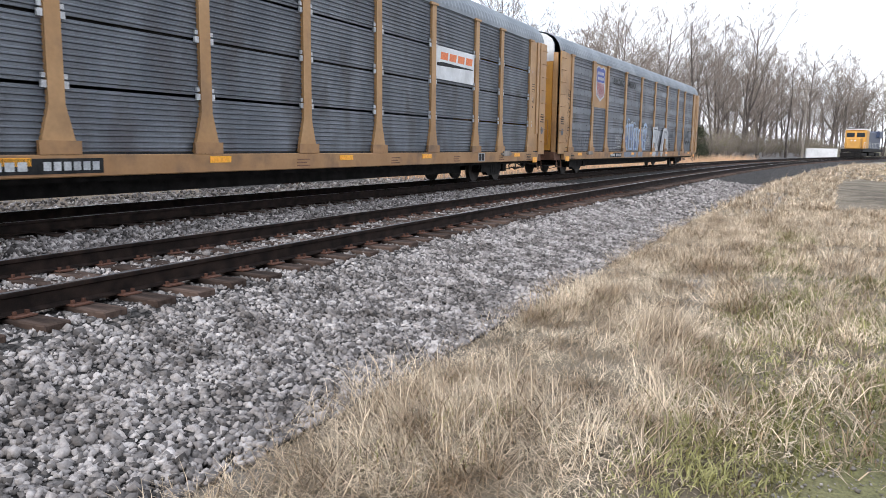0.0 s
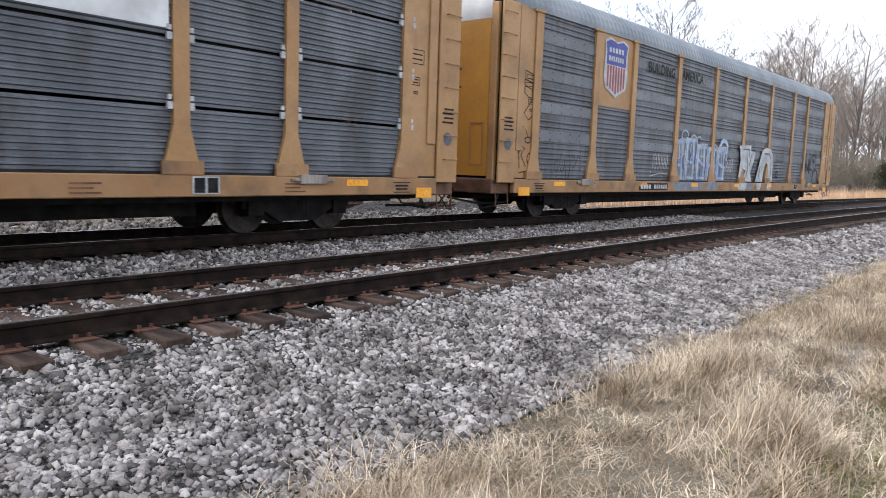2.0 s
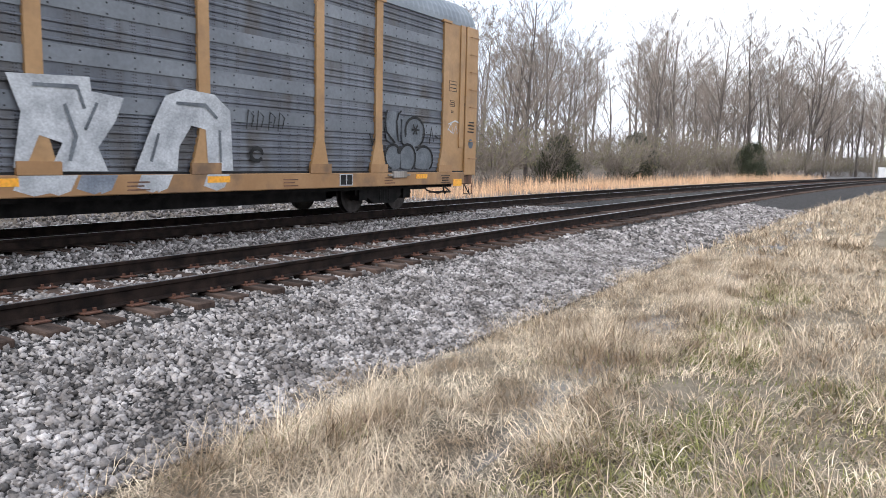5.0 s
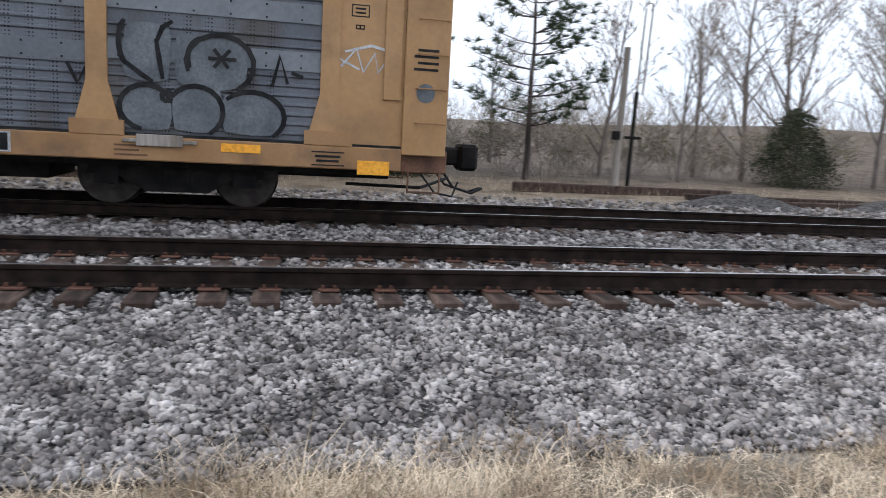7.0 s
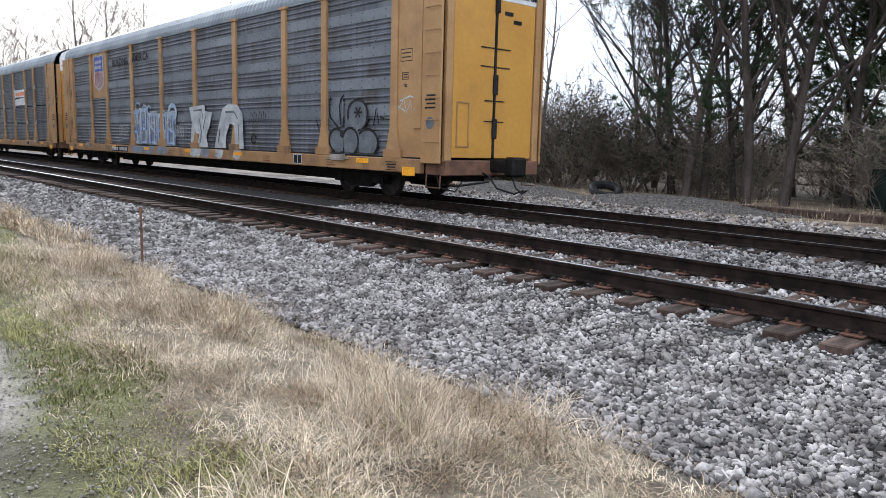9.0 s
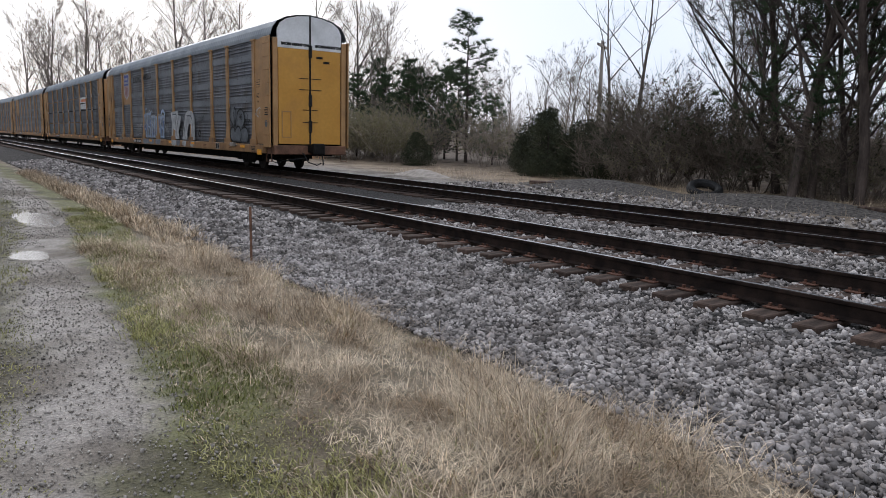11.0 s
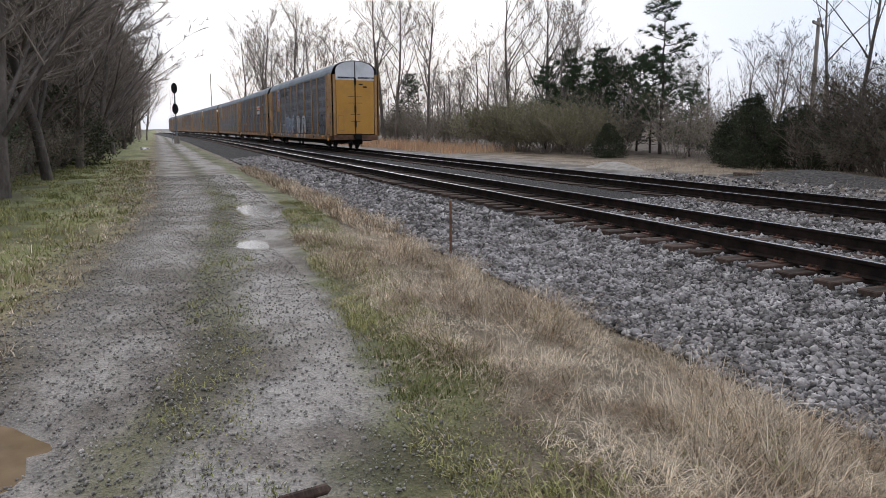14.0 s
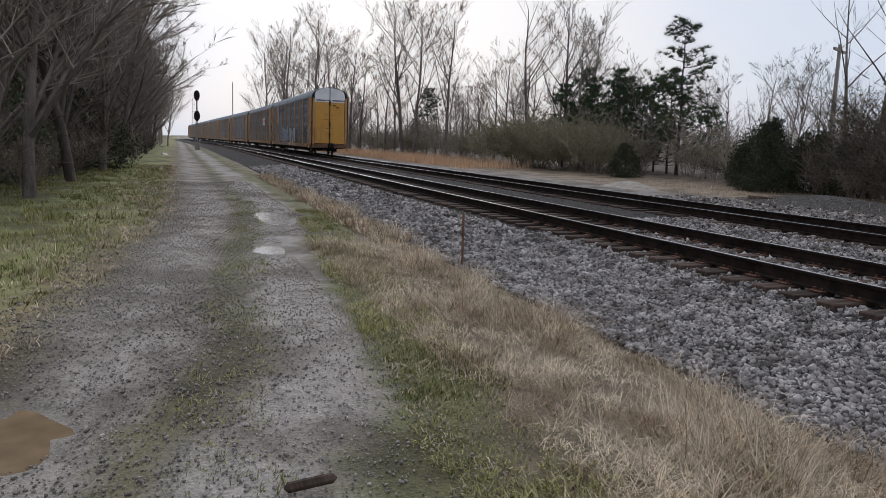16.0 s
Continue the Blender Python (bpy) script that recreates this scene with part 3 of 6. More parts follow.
def wheelset(car, x):
    bm = bmesh.new()
    tube(bm, [(0, -0.95, 0), (0, 0.95, 0)], 0.075, 10)
    for s in (-1, 1):
        tube(bm, [(0, s * 0.69, 0), (0, s * 0.70, 0), (0, s * 0.72, 0), (0, s * 0.81, 0)], [0.30, 0.455, 0.435, 0.42], 32)
        tube(bm, [(0, s * 0.81, 0), (0, s * 0.86, 0)], [0.16, 0.12], 16)
    ob = part("wheelset", bm, M_WHEEL, car)
    ob.location = (x, 0, 0.42)
    return ob


def end_parts(car, e):
    """Doors, ladders and coupling gear of one end; e is 1 for the rear, -1 for the front."""
    X = lambda a: e * (HALF - a)

    def bx2(bm, a0, a1, *rest, bevel=0.0):
        x0, x1 = sorted((X(a0), X(a1)))
        return box(bm, x0, x1, *rest, bevel=bevel)
    for s in (-1, 1):
        bm = bmesh.new()
        y0, y1 = sorted((s * 0.03, s * 1.24))
        bx2(bm, 0.02, 0.10, y0, y1, 1.0, 4.42, bevel=0.01)
        door = part("end_door", bm, M_YELLOWD, car, "yellow steel end door leaf")
        bm = bmesh.new()
        prism_pts = [(0.03, 4.424), (1.26, 4.424), (1.26, 5.05), (1.15, 5.28), (0.9, 5.45), (0.5, 5.56), (0.03, 5.60)]
        a = [bm.verts.new((X(0.02), s * y, z)) for y, z in prism_pts]
        b = [bm.verts.new((X(0.10), s * y, z)) for y, z in prism_pts]
        bm.faces.new(a)
        bm.faces.new(b[::-1])
        for i in range(len(a)):
            bm.faces.new((a[i], b[i], b[(i + 1) % len(a)], a[(i + 1) % len(a)]))
        bmesh.ops.recalc_face_normals(bm, faces=bm.faces[:])
        part("door_top", bm, M_WHITE, door, "greyed white top of the end door")
        bm = bmesh.new()
        for z in (3.38, 2.98, 2.25, 1.8):
            bx2(bm, 0.003, 0.02, *sorted((s * 0.05, s * (0.45 if z > 2.5 else 0.3))), z - 0.012, z + 0.012)
        part("hinge_strap", bm, M_BLACK, door)
        bm = bmesh.new()
        for k in range(2):
            y0, y1 = sorted((s * (0.25 + 0.28 * k), s * (0.50 + 0.28 * k)))
            bx2(bm, 0.004, 0.02, y0, y1, 4.12 - 0.16 * k, 4.20 - 0.16 * k)
        if s > 0:
            part("stencil_bar", bm, M_BLACK, door)
        else:
            bm.free()
        bm = bmesh.new()
        y0, y1 = sorted((s * 0.75, s * 1.12))
        for q in ((y0, y1, 2.16, 2.19), (y0, y1, 1.23, 1.26), (y0, y0 + 0.03, 1.26, 2.16), (y1 - 0.03, y1, 1.26, 2.16)):
            bx2(bm, 0.0, 0.02, *q)
        if s < 0:
            part("inspection_hatch", bm, M_YELLOW, door)
        else:
            bm.free()
        # corner post, ladder panel and flat panel of the side
        bm = bmesh.new()
        y0, y1 = sorted((s * 1.27, s * 1.45))
        bx2(bm, -0.02, 0.10, y0, y1, 0.9, 4.75, bevel=0.015)
        part("corner_post", bm, M_YELLOW, car)
        bm = bmesh.new()
        y0, y1 = sorted((s * (SIDE + 0.02), s * (SIDE + 0.07)))
        bx2(bm, 0.0, 0.62, y0, y1, 0.87, 4.8, bevel=0.012)
        lad = part("ladder_panel", bm, M_YELLOW, car, "weathered yellow ladder panel")
        for k in range(8):
            z = 1.32 + 0.46 * k
            yy = s * (SIDE + 0.13)
            bm = tube(bmesh.new(), [(X(0.04), s * (SIDE + 0.07), z), (X(0.05), yy, z), (X(0.44), yy, z), (X(0.45), s * (SIDE + 0.07), z)], 0.012, 5)
            part("rung", bm, M_SILL, lad)
        bm = bmesh.new()
        y0, y1 = sorted((s * (SIDE - 0.03), s * (SIDE + 0.015)))
        bx2(bm, 0.62, 1.62, y0, y1, 0.98, EAVE - 0.04)
        part("end_panel", bm, M_YELLOW, car, "yellow flat side panel")
        bm = bmesh.new()
        y0, y1 = sorted((s * (SIDE + 0.016), s * (SIDE + 0.05)))
        bx2(bm, 0.66, 0.90, y0, y1, 1.6, EAVE - 0.04, bevel=0.008)
        part("panel_stiffener", bm, M_YELLOW, car)
        bm = bmesh.new()
        yb = s * (SIDE + 0.018)
        y0, y1 = sorted((yb, s * (SIDE + 0.015)))
        for q in ((1.02, 1.42, 3.05, 3.32), (1.12, 1.36, 2.66, 2.82), (1.18, 1.3, 2.5, 2.56)):
            fr = 0.015
            bx2(bm, q[0], q[1], y0, y1, q[2], q[2] + fr)
            bx2(bm, q[0], q[1], y0, y1, q[3] - fr, q[3])
            bx2(bm, q[0], q[0] + fr, y0, y1, q[2], q[3])
            bx2(bm, q[1] - fr, q[1], y0, y1, q[2], q[3])
            for k in range(2):
                zz = q[2] + (q[3] - q[2]) * (k + 1) / 3
                bx2(bm, q[0] + 0.05, q[1] - 0.05, y0, y1, zz - 0.012, zz + 0.012)
        part("stencil_block", bm, M_BLACK, car)
        bm = bmesh.new()
        for k in range(4):
            bx2(bm, 0.16, 0.50 - 0.05 * (k % 2), *sorted((s * (SIDE + 0.071), s * (SIDE + 0.074))), 2.02 + 0.085 * k, 2.055 + 0.085 * k)
        part("stencil_lines", bm, M_BLACK, lad)
        bm = bmesh.new()
        bmesh.ops.create_circle(bm, cap_ends=True, segments=20, radius=0.13, matrix=pose(X(0.32), s * (SIDE + 0.0745), 1.72, 90 * s, 0, 0))
        part("round_sticker", bm, M_GFILL, lad, "faded white round sticker")
    bm = bmesh.new()
    bx2(bm, 0.0, 0.06, -0.028, 0.028, 1.0, 5.6)
    for z in (4.35, 2.6, 1.65):
        bx2(bm, -0.05, 0.03, -0.06, 0.06, z - 0.22, z + 0.22, bevel=0.015)
    part("door_lock_rod", bm, M_BLACK, car, "black door lock rod with hinges")
    # end sill, coupler, hoses
    bm = bmesh.new()
    bx2(bm, -0.06, 0.62, -1.45, 1.45, 0.62, 0.95, bevel=0.02)
    part("end_sill", bm, M_RUSTPAINT, car, "rust-stained end sill")
    bm = bmesh.new()
    bx2(bm, -0.75, 0.3, -0.14, 0.14, 0.70, 0.98, bevel=0.03)
    bx2(bm, -0.86, -0.55, -0.24, 0.2, 0.62, 1.04, bevel=0.05)
    part("coupler", bm, M_DARK, car, "dark knuckle coupler")
    bm = bmesh.new()
    for s in (-1, 1):
        tube(bm, [(X(0.1), s * 0.35, 0.72), (X(-0.25), s * 0.36, 0.62), (X(-0.45), s * 0.3, 0.36), (X(-0.8), s * 0.12, 0.26), (X(-1.0), s * 0.05, 0.34)], 0.022, 6)
    tube(bm, [(X(0.3), -1.4, 0.62), (X(0.1), -1.45, 0.36), (X(-0.2), -1.3, 0.30), (X(-0.3), -1.2, 0.5)], 0.016, 5)
    tube(bm, [(X(1.3), -0.9, 0.40), (X(0.2), -0.9, 0.38), (X(-0.3), -0.4, 0.5)], 0.025, 5)
    part("brake_hose", bm, M_BLACK, car)
    bm = bmesh.new()
    for s in (-1, 1):
        for a in (0.05, 0.5):
            tube(bm, [(X(a), s * 1.5, 0.66), (X(a), s * 1.52, 0.34)], 0.014, 5)
        tube(bm, [(X(0.05), s * 1.52, 0.36), (X(0.5), s * 1.52, 0.36)], 0.014, 5)
    part("stirrup_step", bm, M_RUSTPAINT, car)


def autorack(style):
    """style a: perforated sheets and a shield; b: corrugated sheets in four tiers with a sign."""
    car = tagged(new("autorack_car"), "covered autorack rail car, yellow posts, grey galvanised sheets, graffiti" if style == "a" else "covered autorack rail car, yellow frame, grey corrugated side sheets", "rail car", "cars of the train")
    posts = POSTS if style == "a" else POSTS_B
    bounds = [HALF - p for p in posts]
    for s in (-1, 1):
        for i, (p0, p1) in enumerate(zip(bounds, bounds[1:])):
            x0, x1 = p1, p0
            if style == "a":
                if i == 7:
                    corrugated("side_panel", x0, x1, 0.99, 2.9, 0.125, 0.024, SIDE - 0.018, s, M_PANEL, car)
                    bm = boxes((x0, x1, *sorted((s * (SIDE - 0.05), s * (SIDE - 0.01))), 2.902, EAVE - 0.03))
                    part("emblem_panel", bm, M_YELLOW, car, "yellow upper side panel")
                else:
                    corrugated("side_panel", x0, x1, 0.99, EAVE - 0.03, 0.125, 0.024, SIDE - 0.022, s, M_PANEL, car, flat=((1.83, 2.1), (2.45, 2.8), (3.2, 3.5), (4.0, 4.4)))
                    for z in (1.86, 2.49, 3.23, 4.08):
                        yb2 = sorted((s * (SIDE - 0.01), s * (SIDE + 0.002)))
                        lift = 0.04 * math.sin(3.7 * i + z)
                        band = part("band_plate", boxes((x0 + 0.1, x1 - 0.1, *yb2, z + lift, z + lift + 0.25)), M_BAND, car)
                        n_b = int((x1 - x0) / 0.45)
                        part("bolt_row", boxes(*[(x0 + 0.25 + 0.45 * q - 0.012, x0 + 0.25 + 0.45 * q + 0.012, *sorted((s * (SIDE + 0.002), s * (SIDE + 0.01))), z + lift + h, z + lift + h + 0.024) for q in range(n_b) for h in (0.03, 0.19)]), M_BLACK, band)
            else:
                for k in range(4):
                    z0 = 0.99 + 0.92 * k
                    corrugated("side_panel", x0, x1, z0, z0 + (0.872 if k < 3 else 1.05), 0.085, 0.028, SIDE - 0.03, s, M_PANEL2, car)
        for q in posts:
            x = HALF - q
            bm = prism(bmesh.new(), [(x - 0.115, EAVE - 0.04), (x + 0.115, EAVE - 0.04), (x + 0.125, 1.62), (x + 0.30, 0.97), (x - 0.30, 0.97), (x - 0.125, 1.62)], *sorted((s * (SIDE - 0.02), s * (SIDE + 0.05))))
            post = part("side_post", bm, M_YELLOW, car)
            part("post_foot", boxes((x - 0.32, x + 0.32, *sorted((s * (SIDE + 0.03), s * (SIDE + 0.083))), 0.953, 1.14)), M_SILL, post)
            part("post_cap", boxes((x - 0.2, x + 0.2, *sorted((s * (SIDE - 0.02), s * (SIDE + 0.075))), EAVE - 0.09, EAVE - 0.03)), M_YELLOW, post)
            bm = bmesh.new()
            zz = (1.885, 2.805, 3.725) if style == "b" else (1.86, 2.74, 3.64)
            for z in zz:
                for a in (-1, 1):
                    box(bm, x + a * 0.165 - 0.04, x + a * 0.165 + 0.04, *sorted((s * (SIDE - 0.005), s * (SIDE + 0.035))), z - 0.05, z + 0.05)
                    if style == "b":
                        box(bm, x + a * 0.165 - 0.03, x + a * 0.165 + 0.03, *sorted((s * (SIDE - 0.005), s * (SIDE + 0.03))), z + 0.08, z + 0.15)
            if style == "b":
                part("sheet_clamp", bm, M_GWHITE, post)
            else:
                bm.free()
        # sill with its markings
        y0, y1 = sorted((s * (SIDE - 0.06), s * (SIDE + 0.08)))
        part("side_sill", boxes((-HALF + 0.62, HALF - 0.62, y0, y1, 0.64, 0.95), bevel=0.015), M_SILL, car, "stained yellow side sill")
        part("sill_ledge", boxes((-HALF + 0.62, HALF - 0.62, *sorted((s * (SIDE - 0.04), s * (SIDE + 0.02))), 0.951, 0.985)), M_BLACK, car)
        yf = sorted((s * (SIDE + 0.081), s * (SIDE + 0.088)))
        for a in (2.75, 9.2, 12.9, 16.7, 20.4, 24.9):
            part("reflector", boxes((HALF - a - 0.25, HALF - a + 0.25, *yf, 0.80, 0.91)), M_ORANGE, car, "bright orange reflector strip")
        for e in (-1, 1):
            part("corner_reflector", boxes((e * (HALF - 1.0) - 0.22, e * (HALF - 1.0) + 0.22, *yf, 0.58, 0.77)), M_ORANGE, car)
            bm = boxes((e * (HALF - 1.62) - 0.22, e * (HALF - 1.62) + 0.22, *yf, 0.68, 0.695), (e * (HALF - 1.62) - 0.22, e * (HALF - 1.62) + 0.22, *yf, 0.855, 0.87),
                       (e * (HALF - 1.62) - 0.15, e * (HALF - 1.62) + 0.15, *yf, 0.73, 0.76), (e * (HALF - 1.62) - 0.17, e * (HALF - 1.62) + 0.17, *yf, 0.79, 0.82))
            part("stencil_frame", bm, M_BLACK, car)
            part("jacking_pad", boxes((e * (HALF - 3.75) - 0.28, e * (HALF - 3.75) + 0.28, *sorted((s * (SIDE + 0.08), s * (SIDE + 0.14))), 0.83, 0.98), (e * (HALF - 3.75) - 0.45, e * (HALF - 3.75) + 0.45, *sorted((s * (SIDE + 0.08), s * (SIDE + 0.12))), 0.87, 0.92), bevel=0.008), M_POLE, car)
        # black number plate with light bars
        xn = HALF - 21.6 + 1.9 if style == "a" else HALF - 20.0
        plate = part("number_plate", boxes((xn - 0.95, xn + 0.95, *yf, 0.69, 0.90)), M_BLACK, car, "black plate with pale number bars")
        yb = sorted((s * (SIDE + 0.088), s * (SIDE + 0.091)))
        bars = [(-0.85, 0.13), (-0.68, 0.13), (-0.51, 0.13), (-0.34, 0.13), (0.02, 0.11), (0.17, 0.11), (0.32, 0.11), (0.47, 0.11), (0.62, 0.11), (0.77, 0.11)]
        part("number_bars", boxes(*[(xn + (a if s < 0 else -a - w), xn + (a + w if s < 0 else -a), *yb, 0.735, 0.855) for a, w in bars]), M_GWHITE, plate)
        box_x = HALF - 5.7
        lab = part("data_plate", boxes((box_x - 0.22, box_x + 0.22, *yf, 0.68, 0.93)), M_GWHITE, car, "white framed data plate")
        part("data_block", boxes((box_x - 0.19, box_x - 0.02, *yb, 0.70, 0.91), (box_x + 0.02, box_x + 0.19, *yb, 0.70, 0.91)), M_BLACK, lab)
        bm = bmesh.new()
        for a in (4.1, 7.4, 10.8, 14.4):
            for k in range(3):
                x = HALF - a
                box(bm, x - 0.2, x + 0.2 - 0.1 * (k % 2), *yf, 0.70 + 0.06 * k, 0.722 + 0.06 * k)
        part("stencil_lines", bm, M_RUSTPAINT, car)
    roof_part(car)
    part("center_sill", boxes((-HALF + 0.6, HALF - 0.6, -0.35, 0.35, 0.45, 0.848)), M_DARK, car, "black centre sill")
    part("deck_plate", boxes((-HALF + 0.6, HALF - 0.6, -1.45, 1.45, 0.86, 0.938)), M_DARK, car)
    part("belly_girder", boxes((-8.4, 8.4, -0.7, 0.7, 0.30, 0.855)), M_DARK, car)
    part("cross_bearer", boxes((-12.9, 12.9, -1.3, 1.3, 0.55, 0.852)), M_DARK, car)
    part("deck", boxes((-HALF + 0.3, HALF - 0.3, -1.42, 1.42, 2.75, 2.85)), M_DARK, car)
    for e in (-1, 1):
        end_parts(car, e)
        truck_parts(car, e * 10.1)
        for a in (-0.89, 0.89):
            wheelset(car, e * 10.1 + a)
    return car


def sign_orange(car):
    """The white sign of the corrugated car with plain coloured bars."""
    x0, x1 = HALF - POSTS_B[3] + 0.17, HALF - POSTS_B[2] - 0.17
    y = -SIDE - 0.006
    sign = part("sign_panel", boxes((x0, x1, y - 0.012, y, 2.90, 3.76)), M_WHITE, car, "dented white sign panel with orange bars")
    w = (x1 - x0) / 4.6
    for k in range(4):
        xa = x0 + 0.25 + k * w
        part("orange_bar", patch(bmesh.new(), [(xa, 3.42), (xa + w * 0.82, 3.42), (xa + w * 0.9, 3.62), (xa + w * 0.08, 3.62)], y - 0.0135), M_SIGNORANGE, sign)
    bm = bmesh.new()
    patch(bm, [(x0 + 0.05, 3.24), (x1 - 0.1, 3.30), (x1 - 0.1, 3.33), (x0 + 0.4, 3.36), (x0 + 0.05, 3.32)], y - 0.0135)
    part("black_swoosh", bm, M_BLACK, sign)


def lettering(body, x, y, z, size, material, parent, name="lettering"):
    cu = bpy.data.curves.new(name, "FONT")
    cu.body, cu.size, cu.offset = body, size, 0.012
    tmp = bpy.data.objects.new(name, cu)
    scene.collection.objects.link(tmp)
    bpy.context.view_layer.update()
    me = bpy.data.meshes.new_from_object(tmp.evaluated_get(bpy.context.evaluated_depsgraph_get()))
    bpy.data.objects.remove(tmp)
    me.materials.append(material)
    ob = new(name, me)
    ob.parent = parent
    ob.matrix_basis = pose(x, y, z, 90, 0, 0)
    return ob


def paint_work(car):
    """Shield, slogan and graffiti on the camera side of the last car."""
    y = -SIDE - 0.001
    cx = HALF - 22.25
    w = 0.66
    top, bot = 4.70, 3.19
    outline = [(cx - w, top - 0.1), (cx - w * 0.55, top), (cx, top - 0.08), (cx + w * 0.55, top), (cx + w, top - 0.1), (cx + w * 0.9, top - 0.35), (cx + w, 3.7), (cx + w * 0.85, 3.4), (cx + 0.12, bot + 0.03), (cx, bot - 0.05), (cx - 0.12, bot + 0.03), (cx - w * 0.85, 3.4), (cx - w, 3.7), (cx - w * 0.9, top - 0.35)]
    shield = part("shield_emblem", patch(bmesh.new(), outline, y - 0.004), M_GWHITE, car, "shield emblem, blue top over red and white stripes")
    small = [(cx + (px - cx) * 0.9, 3.95 + (pz - 3.95) * 0.93) for px, pz in outline]
    part("blue_field", patch(bmesh.new(), small[:6] + [(cx + w * 0.8, 4.0), (cx - w * 0.8, 4.0), small[13]], y - 0.007), M_BLUE, shield)
    bm = bmesh.new()
    for k in range(7):
        xa = cx - w * 0.78 + k * w * 1.56 / 7
        lo = 3.27 + 0.16 * abs(k - 3) / 3
        patch(bm, [(xa + 0.03, lo), (xa + 0.125, lo), (xa + 0.125, 3.98), (xa + 0.03, 3.98)], y - 0.007)
    part("red_stripes", bm, M_RED, shield)
    bm = bmesh.new()
    for zz, n in ((4.32, 5), (4.10, 7)):
        for k in range(n):
            xa = cx - 0.42 + k * 0.84 / n
            patch(bm, [(xa, zz), (xa + 0.6 / n, zz), (xa + 0.6 / n, zz + 0.13), (xa, zz + 0.13)], y - 0.009)
    part("pale_letter_bars", bm, M_GWHITE, shield)
    lettering("BUILDING", HALF - 20.4, y - 0.03, 4.08, 0.40, M_BLACK, car)
    lettering("AMERICA", HALF - 18.1, y - 0.03, 4.12, 0.40, M_BLACK, car)
    rng = random.Random(5)

    def blob(x0, x1, z0, z1, k=18, jag=0.12):
        pts = []
        for i in range(k):
            a = 2 * math.pi * i / k
            r = 1 - jag * rng.random()
            sq = 1 / max(abs(math.cos(a)), abs(math.sin(a))) ** 0.7
            pts.append(((x0 + x1) / 2 + (x1 - x0) / 2 * math.cos(a) * r * min(sq, 1.25), (z0 + z1) / 2 + (z1 - z0) / 2 * math.sin(a) * r * min(sq, 1.25)))
        return pts
    # pale blue block letters, wider than tall, with bumps along the top
    gx0 = HALF - 18.35
    tops = (2.30, 2.38, 2.20, 2.16, 2.18)
    for k, hi in enumerate(tops):
        xa = gx0 + 0.88 * k
        yk = y - 0.026 - 0.0012 * k
        o = [(xa - 0.03, 1.0), (xa + 0.84, 1.0 + 0.03 * (k % 2)), (xa + 0.80, 1.45), (xa + 0.90, 1.7), (xa + 0.86, hi), (xa + 0.5, hi + 0.1 * (k % 2)), (xa + 0.3, hi - 0.06), (xa + 0.02, hi - 0.02), (xa - 0.06, 1.6)]
        part("silver_fill", patch(bmesh.new(), o, yk), M_GTHIN, car, "thin blue-grey spray fill behind the letters")
        bm = bmesh.new()
        for q in ([(xa + 0.12, 1.03), (xa + 0.10, 1.5), (xa + 0.16, hi - 0.1)], [(xa + 0.62, 1.03), (xa + 0.66, 1.55), (xa + 0.6, hi - 0.12)], [(xa + 0.05, hi - 0.12), (xa + 0.8, hi - 0.08)]):
            ribbon(bm, q, 0.17, yk - 0.006)
        ribbon(bm, [(xa + 0.1, 1.5 + 0.12 * (k % 3)), (xa + 0.7, 1.46 + 0.1 * (k % 2))], 0.13, yk - 0.006)
        ribbon(bm, [(xa + 0.15, 1.1), (xa + 0.75, 1.08)], 0.1, yk - 0.006)
        part("blue_graffiti", bm, M_GBLUE, car, "blocky pale blue and white spray-painted letter")
        bm = bmesh.new()
        ribbon(bm, [(px, pz) for px, pz in o[3:]] + [o[0]], 0.05, yk - 0.012)
        for j in range(3):
            x = xa + 0.1 + 0.28 * j
            z = 1.15 + 0.6 * rng.random()
            ribbon(bm, [(x, z), (x + rng.uniform(-0.04, 0.06), z + 0.3), (x + rng.uniform(-0.06, 0.08), z + 0.55)], 0.06, yk - 0.012)
            ribbon(bm, [(x - 0.08, z + 0.1), (x + 0.22, z + 0.12 + 0.05 * rng.random())], 0.05, yk - 0.012)
        part("white_outline", bm, M_GWHITE, car)
        bm = bmesh.new()
        for j in range(2):
            x, z = xa + 0.3 + 0.42 * j, 1.06 + 0.5 * rng.random()
            ribbon(bm, [(x, z), (x + rng.uniform(-0.06, 0.1), z + 0.25), (x + rng.uniform(-0.05, 0.05), z + 0.42)], 0.08, yk - 0.014)
        part("blue_stroke", bm, M_GDBLUE, car, "deep blue inner stroke of the letters")
    # loops at the left top and the right end, and the thin tags beside them
    bm = bmesh.new()
    ribbon(bm, arc(gx0 + 0.75, 2.42, 0.25, 0.16, 0, 330), 0.05, y - 0.04)
    ribbon(bm, arc(gx0 + 1.9, 2.28, 0.18, 0.15, 20, 330), 0.05, y - 0.04)
    ribbon(bm, arc(gx0 + 4.1, 2.15, 0.35, 0.26, -60, 250), 0.16, y - 0.04)
    part("white_loop", bm, M_GBLUE, car)
    bm = bmesh.new()
    for k in range(5):
        xa = gx0 - 1.42 + 0.22 * k
        ribbon(bm, [(xa, 1.3), (xa + 0.01, 1.7), (xa + 0.13, 1.76), (xa + 0.14, 1.5), (xa + 0.03, 1.48), (xa + 0.16, 1.3)], 0.03, y - 0.03)
    ribbon(bm, [(gx0 - 1.5, 1.25), (gx0 - 1.6, 1.1), (gx0 - 0.9, 1.2), (gx0 - 0.35, 1.18)], 0.03, y - 0.03)
